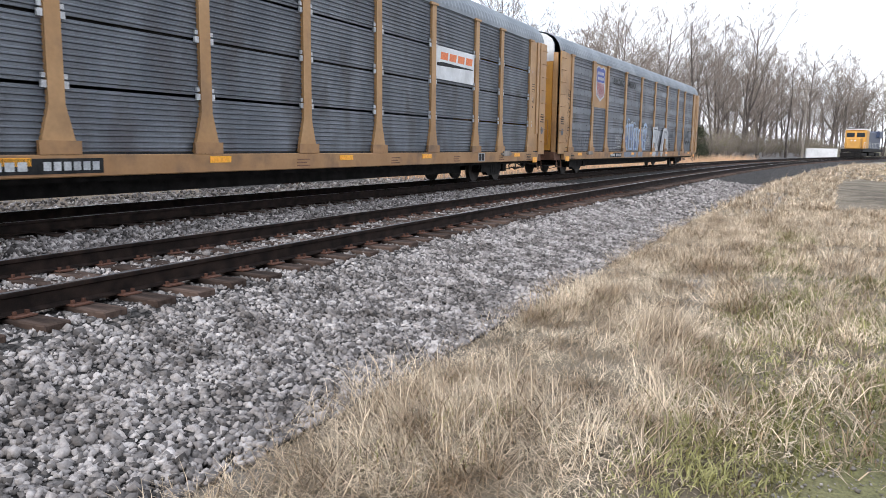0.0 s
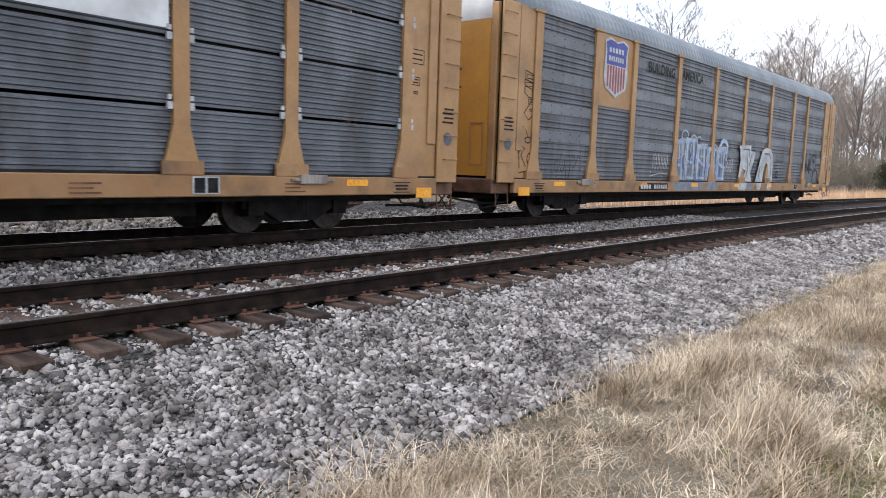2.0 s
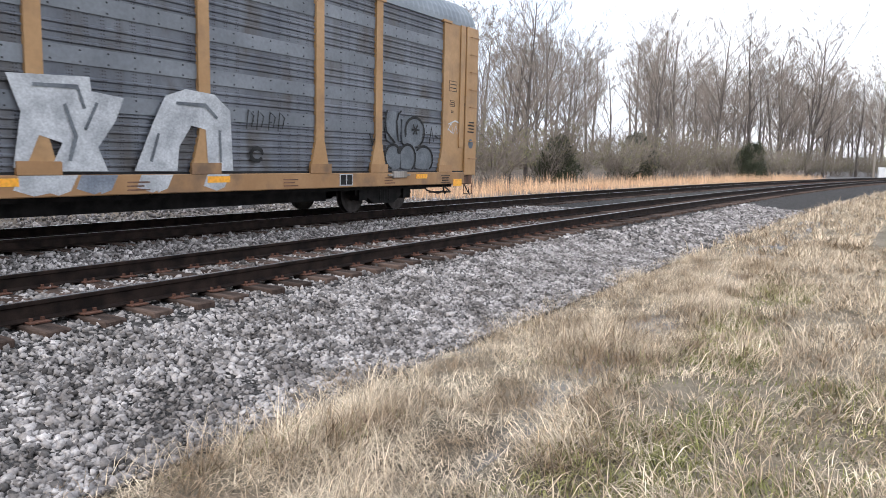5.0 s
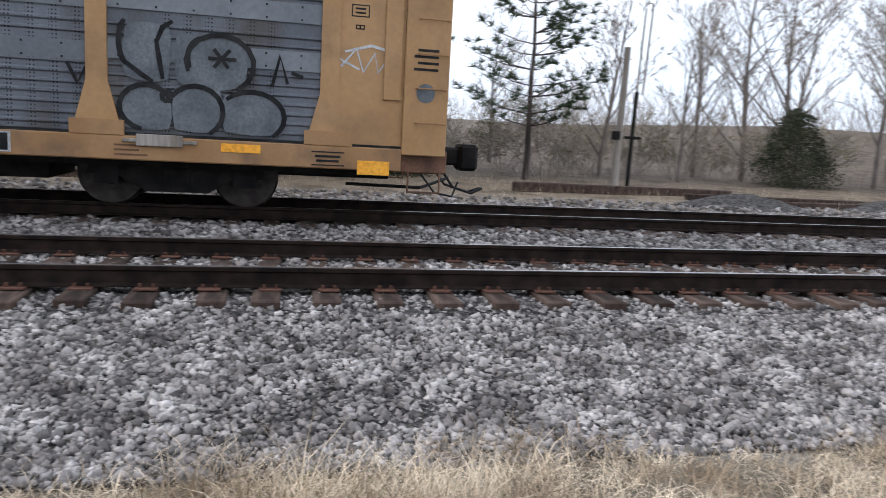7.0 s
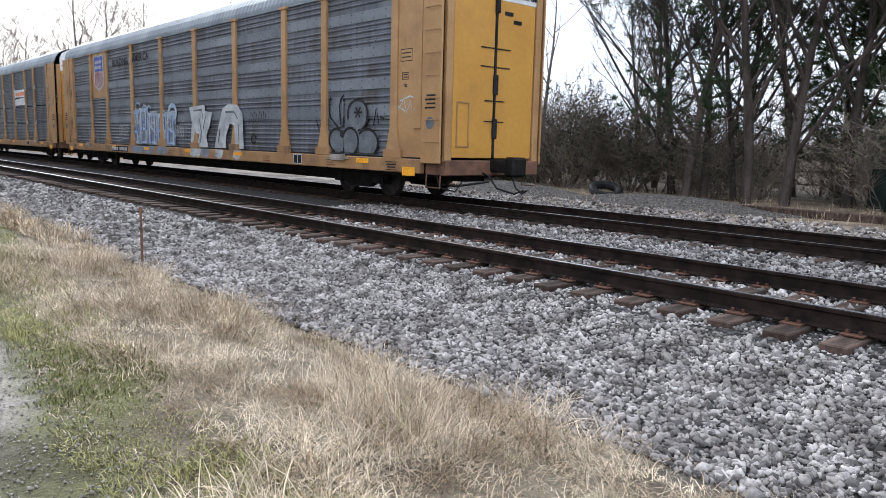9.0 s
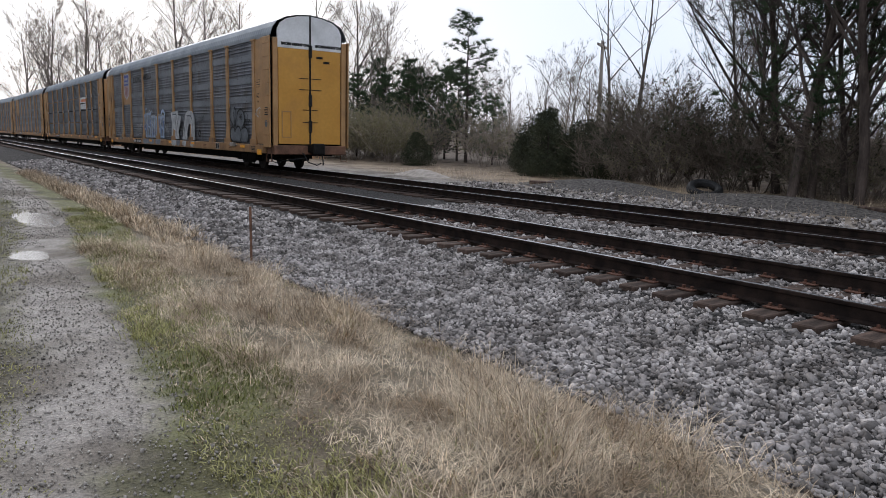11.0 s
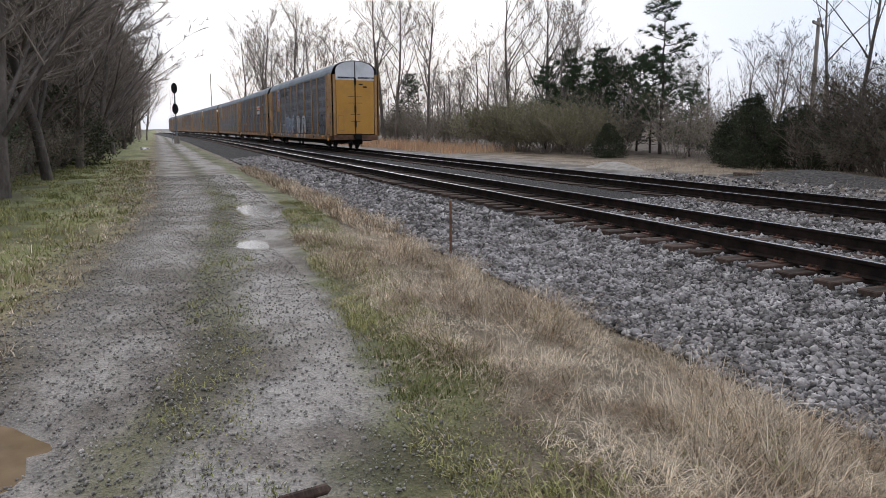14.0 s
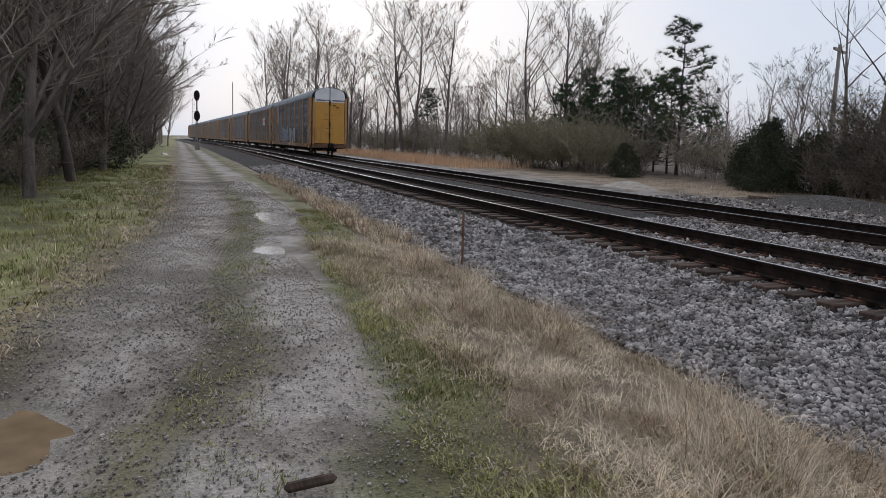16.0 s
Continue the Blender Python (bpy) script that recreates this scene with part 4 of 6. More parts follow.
    for k in range(6):
        xa = gx0 + 4.2 + 0.15 * k
        ribbon(bm, [(xa, 1.25 + 0.05 * k), (xa + 0.03, 1.6 + 0.05 * k), (xa + 0.12, 1.5), (xa + 0.06, 1.38), (xa + 0.15, 1.3)], 0.035, y - 0.04)
    part("white_tag", bm, M_GWHITE, car)
    # two big white letters, running down over the sill
    zx = HALF - 12.75
    bm = bmesh.new()
    patch(bm, [(zx, 2.3), (zx + 1.2, 2.36), (zx + 1.22, 2.16), (zx + 1.75, 2.1), (zx + 1.6, 1.75), (zx + 1.3, 1.35), (zx + 1.45, 1.0), (zx + 0.55, 1.0), (zx + 0.75, 1.4), (zx + 0.42, 1.5), (zx + 0.22, 1.05), (zx + 0.05, 1.05), (zx + 0.18, 1.8)], y - 0.056)
    part("white_letter", bm, M_GWHITE, car, "large drippy white spray-painted letter")
    bm = bmesh.new()
    patch(bm, [(zx + 1.9, 1.0), (zx + 2.25, 1.75), (zx + 2.5, 2.2), (zx + 2.9, 2.34), (zx + 3.5, 2.30), (zx + 3.85, 2.05), (zx + 3.9, 1.0), (zx + 3.35, 1.0), (zx + 3.3, 1.7), (zx + 3.0, 1.75), (zx + 2.75, 1.4), (zx + 2.7, 1.0)], y - 0.058)
    part("white_letter", bm, M_GWHITE, car, "large drippy white spray-painted letter")
    bm = bmesh.new()
    for q in ([(zx + 0.35, 2.18), (zx + 1.0, 2.2), (zx + 1.1, 1.9)], [(zx + 0.8, 1.95), (zx + 0.95, 1.5), (zx + 0.85, 1.15)], [(zx + 1.3, 2.0), (zx + 1.1, 1.6)], [(zx + 2.7, 2.1), (zx + 3.3, 2.1), (zx + 3.55, 1.9)], [(zx + 3.6, 1.7), (zx + 3.62, 1.15)], [(zx + 2.35, 1.6), (zx + 2.2, 1.15)]):
        ribbon(bm, q, 0.07, y - 0.064)
    part("grey_strokes", bm, M_GFILL, car)
    for x0, x1, m in ((gx0 + 0.1, gx0 + 2.4, M_GTHIN), (gx0 + 2.7, gx0 + 3.7, M_GTHIN), (zx + 0.1, zx + 0.95, M_GWHITE), (zx + 1.0, zx + 1.6, M_GTHIN), (zx + 2.0, zx + 2.6, M_GWHITE), (zx + 3.3, zx + 3.8, M_GWHITE)):
        part("overspray", patch(bmesh.new(), [(x0, 0.945), (x1, 0.945), (x1 - 0.12, 0.72), (x1 - 0.3, 0.66), ((x0 + x1) / 2, 0.70), (x0 + 0.2, 0.66), (x0 - 0.08, 0.75)], y - 0.083), m, car, "pale overspray run down over the sill")
    bm = bmesh.new()
    for k, xa in enumerate((4.25, 4.5, 4.8, 5.05)):
        ribbon(bm, [(zx + xa, 1.75), (zx + xa + 0.05, 2.1), (zx + xa + 0.18, 2.0), (zx + xa + 0.12, 1.8)], 0.035, y - 0.03)
    ribbon(bm, arc(zx + 4.5, 1.3, 0.15, 0.12, 0, 330), 0.08, y - 0.03)
    part("dark_tag", bm, M_BLACK, car)
    # rounded throw-up in thin silver with black outlines, in the last grey bay
    tx, tz = HALF - 4.22, 1.02
    fills = [blob(tx + 0.0, tx + 0.62, tz + 0.6, tz + 1.35, 16, 0.1), blob(tx + 0.62, tx + 1.55, tz + 0.55, tz + 1.28, 18, 0.06), blob(tx, tx + 0.62, tz, tz + 0.58, 16, 0.05), blob(tx + 0.6, tx + 1.25, tz, tz + 0.6, 16, 0.05), blob(tx + 1.2, tx + 2.05, tz, tz + 0.55, 16, 0.05)]
    for i, o in enumerate(fills):
        part("silver_fill", patch(bmesh.new(), o, y - 0.026 - 0.001 * i), M_GFILL, car)
    bm = bmesh.new()
    yy = y - 0.034
    for q in (arc(tx + 0.12, tz + 1.1, 0.14, 0.3, 120, 250), [(tx + 0.05, tz + 0.85), (tx + 0.25, tz + 0.7), (tx + 0.38, tz + 0.62)], [(tx + 0.42, tz + 1.1), (tx + 0.5, tz + 1.3), (tx + 0.62, tz + 1.38)], [(tx + 0.42, tz + 1.15), (tx + 0.46, tz + 0.9), (tx + 0.5, tz + 0.66)],
              arc(tx + 1.2, tz + 0.9, 0.42, 0.36, 200, -60, 12), arc(tx + 1.0, tz + 0.95, 0.2, 0.25, 90, 210), arc(tx + 0.3, tz + 0.3, 0.32, 0.28, 20, 260, 12), arc(tx + 0.9, tz + 0.28, 0.34, 0.32, 150, -60, 12), arc(tx + 1.6, tz + 0.25, 0.42, 0.32, 140, -50, 12),
              [(tx + 1.12, tz + 1.08), (tx + 1.3, tz + 0.85)], [(tx + 1.32, tz + 1.08), (tx + 1.12, tz + 0.85)], [(tx + 1.05, tz + 0.96), (tx + 1.4, tz + 0.96)], [(tx + 1.85, tz + 0.65), (tx + 1.95, tz + 1.05), (tx + 2.05, tz + 0.7)], [(tx + 2.1, tz + 0.85), (tx + 2.25, tz + 0.8)],
              [(tx - 0.62, tz + 0.8), (tx - 0.5, tz + 0.55), (tx - 0.4, tz + 0.75), (tx - 0.2, tz + 0.62)], arc(tx + 0.55, tz + 0.45, 0.06, 0.06, 0, 340)):
        ribbon(bm, q, 0.065, yy)
    part("black_outline", bm, M_BLACK, car, "black bubble-letter spray outlines")
    bm = bmesh.new()
    px = HALF - 1.38
    for q in ([(px - 0.1, 2.0), (px + 0.1, 2.25), (px + 0.2, 1.95), (px + 0.35, 2.2), (px + 0.4, 1.95), (px + 0.55, 2.18), (px + 0.62, 1.9)], [(px - 0.05, 2.2), (px + 0.3, 2.3), (px + 0.65, 2.22)], [(px - 0.12, 2.1), (px + 0.15, 1.98)]):
        ribbon(bm, q, 0.04, y - 0.018)
    part("white_tag", bm, M_GWHITE, car, "white spray tag on the yellow panel")
    # black scrawls on the front yellow panel and the first bay
    fx = -HALF + 0.75
    bm = bmesh.new()
    for q in ([(fx + 0.2, 3.4), (fx + 0.2, 2.9), (fx + 0.5, 2.75), (fx + 0.2, 2.45), (fx + 0.4, 2.3), (fx + 0.7, 2.55), (fx + 0.7, 3.3), (fx + 0.2, 3.4)], [(fx + 0.2, 3.2), (fx + 0.5, 3.15)], [(fx + 0.2, 3.05), (fx + 0.5, 3.0)], [(fx + 0.5, 3.3), (fx + 0.5, 2.75)],
              [(fx + 0.1, 1.2), (fx + 0.05, 1.75), (fx + 0.3, 1.65), (fx + 0.15, 1.5), (fx + 0.35, 1.25)], arc(fx + 0.5, 1.42, 0.1, 0.14, 0, 340), [(fx + 0.68, 1.65), (fx + 0.6, 1.3), (fx + 0.8, 1.35)], arc(fx + 0.4, 1.85, 0.12, 0.07, 0, 340), [(fx + 0.1, 1.1), (fx + 0.45, 1.15), (fx + 0.8, 1.1)],
              [(fx + 0.15, 2.2), (fx + 0.22, 2.1)], [(fx + 0.3, 2.1), (fx + 0.38, 1.95)], [(fx + 0.5, 1.95), (fx + 0.6, 1.85), (fx + 0.55, 1.8)], [(fx + 0.65, 1.8), (fx + 0.8, 1.7)]):
        ribbon(bm, q, 0.03, y - 0.018)
    part("black_scrawl", bm, M_BLACK, car, "thin black spray scrawl")
    bm = bmesh.new()
    for k in range(5):
        xa = HALF - 25.0 + 0.25 * k
        ribbon(bm, arc(xa, 1.3 + 0.09 * (k % 2), 0.11, 0.14 + 0.1 * (k % 3), 40 + 70 * k, 330 + 50 * k), 0.022, y - 0.03)
    part("black_scrawl", bm, M_BLACK, car)


car_a = autorack("a")
car_b = autorack("b")
CARS = [car_a, car_b]
plain_a = copy_thing(car_a, Matrix())
CARS += [plain_a] + [copy_thing(car_b if k % 2 else car_a, Matrix()) for k in range(3, 9)]
paint_work(car_a)
sign_orange(car_b)
for side_y in (-1.12, 0.2):
    words = lettering("EXCESS HEIGHT CAR", HALF - 0.012, side_y, 4.53, 0.115, M_BLACK, car_a)
    words.matrix_basis = pose(HALF - 0.012, side_y, 4.53, 90, 0, 90)
for c in CARS[2:]:
    tagged(c, "autorack rail car, grey sheet sides, yellow ends, in the train")
PITCH = 29.05


def tail(t):
    """Where the rear of the train is along the line."""
    return 48.5 - 6.232 * t - 0.04414 * t * t + float(np.interp(t, (0.0, 0.5, 1.0, 1.5, 2.0, 2.5, 3.0, 3.5, 4.0, 4.5, 5.5, 7.0), (0.45, 0.35, 0.2, 0.0, -0.15, -0.1, 0.0, -0.3, -0.62, -0.85, -0.55, 0.0)))


def along(x):
    return pose(x, D + bend(x), 0.0, 0, 0, turn(x))


# ---- the waiting locomotive down the line ----
def locomotive():
    lo = tagged(new("locomotive"), "yellow-nosed freight locomotive with dark blue hood on the near track", "locomotive")
    part("frame", boxes((-10.5, 10.5, -1.5, 1.5, 0.95, 1.45), bevel=0.05), M_DARK, lo)
    part("nose", boxes((-9.6, -7.8, -0.95, 0.95, 1.46, 3.1), bevel=0.12), M_YELLOWD, lo, "rounded yellow nose")
    cab = part("cab", boxes((-7.8, -5.2, -1.5, 1.5, 1.46, 4.3), bevel=0.15), M_YELLOWD, lo, "yellow cab with white roof edge")
    part("cab_window", boxes((-7.83, -7.8, -1.25, -0.15, 3.25, 3.9), (-7.83, -7.8, 0.15, 1.25, 3.25, 3.9)), M_GLASS, cab)
    part("cab_roof", boxes((-7.9, -5.1, -1.4, 1.4, 4.31, 4.5), bevel=0.06), M_WHITE, cab)
    part("hood", boxes((-5.2, 9.8, -1.1, 1.1, 1.46, 4.2), bevel=0.12), M_LOCOB, lo, "dark blue engine hood")
    part("radiator", boxes((5.0, 9.0, -1.5, 1.5, 3.3, 4.4), bevel=0.1), M_LOCOB, lo)
    part("fuel_tank", boxes((-3, 3, -1.3, 1.3, 0.35, 0.94), bevel=0.1), M_DARK, lo)
    part("snow_plow", boxes((-10.9, -10.5, -1.45, 1.45, 0.15, 0.9), bevel=0.04), M_DARK, lo)
    for s in (-0.35, 0.35):
        bm = bmesh.new()
        tube(bm, [(-9.68, s * 0.7, 2.7), (-9.6, s * 0.7, 2.7)], 0.11, 10)
        part("headlight", bm, M_WHITE, lo)
    for e in (-6.6, 6.6):
        part("truck_frame", boxes((e - 2.2, e + 2.2, -1.25, -1.05, 0.35, 0.8), (e - 2.2, e + 2.2, 1.05, 1.25, 0.35, 0.8), bevel=0.03), M_DARK, lo)
        for a in (-1.7, 0, 1.7):
            w = wheelset(lo, e + a)
            w.location.z = 0.455
    for s in (-1, 1):
        bm = bmesh.new()
        for k in range(12):
            tube(bm, [(-9.5 + 1.6 * k, s * 1.48, 1.45), (-9.5 + 1.6 * k, s * 1.48, 2.4)], 0.02, 5)
        tube(bm, [(-9.5, s * 1.48, 2.4), (8.1, s * 1.48, 2.4)], 0.02, 5)
        part("handrail", bm, M_WHITE, lo)
    return lo


LOCO_X = 133.0
loco = locomotive()
loco.matrix_basis = pose(LOCO_X, bend(LOCO_X), 0, 0, 0, turn(LOCO_X))


# ---- trees ----
def grow(seed, h, spread, lean=0.06, limbs=13, first=0.3, rise=0.9, dead=False):
    """Skeleton of a bare broadleaf: lists of tapering branches and of single fine twigs."""
    rng = random.Random(seed)
    wood, twigs = [], []

    def branch(p, d, length, r, level):
        k = (7, 4, 3, 2)[level]
        if level == 3:
            q = p + d * length
            twigs.append((p, q))
            for _ in range(2 if dead else 9):
                e = (d + Vector((rng.uniform(-1, 1), rng.uniform(-1, 1), rng.uniform(-0.5, 0.9))) * 0.75).normalized() * length * rng.uniform(0.3, 0.75)
                s = p.lerp(q, rng.uniform(0.1, 1.0))
                twigs.append((s, s + e))
            return
        pts, rad = [p.copy()], [r]
        for i in range(k):
            d = (d + Vector((rng.uniform(-1, 1), rng.uniform(-1, 1), rng.uniform(-0.4, 1.0) * rise)) * (0.08, 0.17, 0.22, 0.3)[level]).normalized()
            p = p + d * (length / k)
            pts.append(p.copy())
            rad.append(r * (1 - 0.82 * (i + 1) / k))
        wood.append((pts, rad, level))
        n = (limbs, 5, 4)[level] if not dead else (limbs, 3, 1)[level]
        for j in range(n):
            t = (first if level == 0 else 0.25) + (1 - (first if level == 0 else 0.25)) * (j + rng.random()) / n
            i = min(int(t * k), k - 1)
            q = pts[i].lerp(pts[i + 1], t * k - i)
            a = rng.uniform(0, 2 * math.pi)
            side = Vector((math.cos(a), math.sin(a), rng.uniform(0.2, 1.0) if level == 0 else rng.uniform(-0.15, 0.6)))
            dd = (d * (0.45 if level == 0 else 0.95) + side * spread).normalized()
            branch(q, dd, length * (0.52 if level == 0 else 0.55) * (1.15 - 0.6 * t) * rng.uniform(0.7, 1.2), max(rad[i] * 0.5, 0.006), level + 1)
    branch(Vector((0, 0, -0.2)), Vector((rng.uniform(-lean, lean), rng.uniform(-lean, lean), 1)).normalized(), h, h * 0.012 + 0.02, 0)
    return wood, twigs


def wood_arrays(wood, levels):
    v, f = [], []
    for pts, rad, level in wood:
        if level not in levels:
            continue
        sides = (8, 5, 3, 3)[level]
        base = len(v)
        for i, p in enumerate(pts):
            d = (pts[min(i + 1, len(pts) - 1)] - pts[max(i - 1, 0)]).normalized()
            u = d.cross(Vector((0.31, 0.2, 0.93)) if abs(d.z) < 0.93 else Vector((1, 0, 0))).normalized()
            w = d.cross(u)
            for k in range(sides):
                a = 2 * math.pi * k / sides
                v.append(p + rad[i] * (u * math.cos(a) + w * math.sin(a)))
        for i in range(len(pts) - 1):
            for k in range(sides):
                a, b = base + i * sides + k, base + i * sides + (k + 1) % sides
                f += [(a, b, b + sides), (a, b + sides, a + sides)]
    return v, f


def slivers(segments, w0):
    v, f = [], []
    for i, (p, q) in enumerate(segments):
        d = q - p
        u = d.cross(Vector((0.3 + (i % 3) * 0.4, 0.5 - (i % 2), 0.2))).normalized() * w0
        v += [p - u, p + u, q]
        f.append((3 * i, 3 * i + 1, 3 * i + 2))
    return v, f


def bare_tree(seed, h, spread, label, bark=None, category="tree", clumps=0.07, **more):
    t = tagged(new("tree"), label, category, "bare winter trees")
    wood, twigs = grow(seed, h, spread, **more)
    v, f = wood_arrays(wood, (0, 1))
    tri_mesh("trunk", v, np.array(f), bark or M_BARK, t)
    v, f = wood_arrays(wood, (2,))
    v2, f2 = slivers(twigs, 0.011)
    f += [tuple(i + len(v) for i in q) for q in f2]
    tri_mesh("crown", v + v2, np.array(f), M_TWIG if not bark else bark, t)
    if bark:
        r2 = random.Random(seed + 100)
        leaves = []
        for p, q in twigs:
            if r2.random() < clumps:
                for _ in range(16):
                    c = q + Vector((r2.gauss(0, 0.12), r2.gauss(0, 0.12), r2.gauss(0, 0.08)))
                    leaves.append((c, c + Vector((r2.gauss(0, 1), r2.gauss(0, 1), r2.gauss(0.2, 0.8))).normalized() * 0.2))
        v, f = slivers(leaves, 0.018)
        tri_mesh("clinging_needles", v, np.array(f), M_CEDAR, t)
    return t


def pine_tree(seed, h, label, bare=0.25):
    rng = random.Random(seed)
    t = tagged(new("pine_tree"), label, "tree", "pines")
    wood, needles = [], []
    wood.append(([Vector((0.02 * rng.uniform(-1, 1) * i, 0.02 * rng.uniform(-1, 1) * i, -0.2 + (h + 0.2) * i / 8)) for i in range(9)], [0.012 * h * (1 - i / 8.5) + 0.01 for i in range(9)], 0))
    z = h * bare
    while z < h * 0.97:
        for _ in range(rng.randrange(3, 6)):
            a = rng.uniform(0, 2 * math.pi)
            reach = (0.35 + 0.33 * h * (1 - z / h) ** 0.75) * rng.uniform(0.55, 1.15)
            pts = [Vector((math.cos(a) * reach * s, math.sin(a) * reach * s, z + reach * (0.05 * s + 0.28 * s * s))) for s in (0, 0.35, 0.7, 1)]
            wood.append((pts, [0.03, 0.022, 0.014, 0.006], 2))
            for s in (0.5, 0.65, 0.8, 0.92, 1.03):
                c = Vector((math.cos(a) * reach * s, math.sin(a) * reach * s, z + reach * (0.05 * s + 0.28 * s * s))) + Vector((rng.uniform(-1, 1), rng.uniform(-1, 1), rng.uniform(-0.2, 0.6))) * 0.24
                for _ in range(34):
                    d = Vector((rng.gauss(0.5 * math.cos(a), 0.8), rng.gauss(0.5 * math.sin(a), 0.8), rng.gauss(0.7, 0.6))).normalized()
                    needles.append((c, c + d * rng.uniform(0.18, 0.42)))
        z += rng.uniform(0.28, 0.5) * (h / 8)
    for _ in range(40):
        c = Vector((0, 0, h * rng.uniform(0.93, 1.0)))
        needles.append((c, c + Vector((rng.gauss(0, 0.5), rng.gauss(0, 0.5), rng.gauss(0.8, 0.4))).normalized() * 0.35))
    v, f = wood_arrays(wood, (0, 2))
    tri_mesh("trunk", v, np.array(f), M_BARKD, t)
    v, f = slivers(needles, 0.015)
    tri_mesh("crown", v, np.array(f), M_PINE, t)
    return t


def leafy_bush(seed, h, r, count, material, label, name="cedar_bush", size=0.16, cone=0.2):
    rng = random.Random(seed)
    t = tagged(new(name), label, "bush", "bushes along the wood edge")
    bm = bmesh.new()
    tube(bm, [(0, 0, -0.1), (0.03, 0, h * 0.5), (0, 0.03, h * 0.85)], [0.07, 0.05, 0.02], 6)
    for _ in range(12):
        a, z = rng.uniform(0, 6.3), h * rng.uniform(0.1, 0.6)
        tube(bm, [(0, 0, z), (math.cos(a) * r * 0.7, math.sin(a) * r * 0.7, z + h * 0.25)], [0.025, 0.008], 3)
    part("stem", bm, M_BARKD, t)
    bumps = [(rng.uniform(0, 6.3), rng.random(), rng.uniform(0.75, 1.2)) for _ in range(34)]
    v, f = [], []
    for i in range(count):
        a, b, m = bumps[rng.randrange(len(bumps))]
        a, b = a + rng.gauss(0, 0.3), min(1, max(0.01, b + rng.gauss(0, 0.1)))
        rr = r * m * (1 - cone * b) * math.sin(math.pi * (0.26 + 0.64 * b)) ** 0.6 * rng.random() ** 0.4 * rng.uniform(0.8, 1.15)
        c = Vector((math.cos(a) * rr, math.sin(a) * rr, 0.05 + h * b * (0.55 + 0.45 * m) * (1 - 0.22 * (rr / r) ** 2)))
        d, e = Vector((rng.gauss(0, 1), rng.gauss(0, 1), rng.gauss(0.4, 1))).normalized() * size * rng.uniform(0.6, 1.4), Vector((rng.gauss(0, 1), rng.gauss(0, 1), rng.gauss(0, 1))).normalized() * size * 0.35
        v += [c - e, c + e, c + d]
        f.append((3 * i, 3 * i + 1, 3 * i + 2))
    tri_mesh("foliage", v, np.array(f), material, t)
    return t


def twig_shrub(seed, h, label, bark, leaf=None, share=0.0, name="shrub"):
    """A thicket shrub: arching stems from one root, side shoots and fine twigs; leaf: what still clings to them."""
    rng = random.Random(seed)
    t = tagged(new(name), label, "bush", "bushes along the wood edge")
    wood, twigs, leaves = [], [], []

    def shoot(p, d, length, r, level):
        pts, rad = [p.copy()], [r]
        for i in range(4):
            d = (d + Vector((rng.uniform(-1, 1), rng.uniform(-1, 1), rng.uniform(-0.7, 0.6))) * 0.24).normalized()
            p = p + d * length / 4
            pts.append(p.copy())
            rad.append(r * (1 - 0.2 * (i + 1)))
        wood.append((pts, rad, 2))
        for _ in range(9 if level == 0 else 8):
            i = rng.randrange(1 if level == 0 else 0, 4)
            q = pts[i].lerp(pts[i + 1], rng.random())
            e = (d * 0.8 + Vector((rng.uniform(-1, 1), rng.uniform(-1, 1), rng.uniform(-0.3, 0.8)))).normalized()
            if level == 0:
                shoot(q, e, length * rng.uniform(0.3, 0.5), r * 0.45, 1)
            else:
                w = q + e * length * rng.uniform(0.3, 0.8)
                twigs.append((q, w))
                if leaf and rng.random() < share:
                    for _ in range(6):
                        c = q.lerp(w, rng.random())
                        leaves.append((c, c + Vector((rng.gauss(0, 1), rng.gauss(0, 1), rng.gauss(0.2, 1))).normalized() * 0.13))
    for k in range(13):
        a = 2.4 * k
        shoot(Vector((0.25 * math.cos(a), 0.25 * math.sin(a), -0.1)), Vector((0.55 * math.cos(a), 0.55 * math.sin(a), rng.uniform(0.5, 1.6))).normalized(), h * rng.uniform(0.65, 1.1), 0.02, 0)
    v, f = wood_arrays(wood, (2,))
    v2, f2 = slivers(twigs, 0.009)
    f += [tuple(i + len(v) for i in q) for q in f2]
    tri_mesh("stem_tangle", v + v2, np.array(f), bark, t)
    if leaves:
        v, f = slivers(leaves, 0.028)
        tri_mesh("foliage", v, np.array(f), leaf, t)
    return t


def place(t, x, y, turn_z=0.0, s=1.0):
    t.matrix_basis = pose(x, y, ground_z(x, y) - 0.05, 0, 0, turn_z) @ Matrix.Diagonal((s, s, s, 1))
    return t


def grove(spots, label):
    """Trees too far back to tell apart, as one mesh."""
    vs, fs, at = [], [], 0
    for t, x, y, a, k in spots:
        m = pose(x, y, ground_z(x, y) - 0.05, 0, 0, a) @ Matrix.Diagonal((k, k, k, 1))
        rot, off = np.array(m.to_3x3()), np.array(m.translation)
        for o in t.children[:2]:
            v = np.empty(len(o.data.vertices) * 3, dtype=np.float32)
            o.data.vertices.foreach_get("co", v)
            f = np.empty(len(o.data.loops), dtype=np.int32)
            o.data.loops.foreach_get("vertex_index", f)
            vs.append(v.reshape(-1, 3) @ rot.T + off)
            fs.append(f.reshape(-1, 3) + at)
            at += len(v) // 3
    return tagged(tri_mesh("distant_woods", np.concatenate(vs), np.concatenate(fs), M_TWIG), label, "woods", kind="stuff")


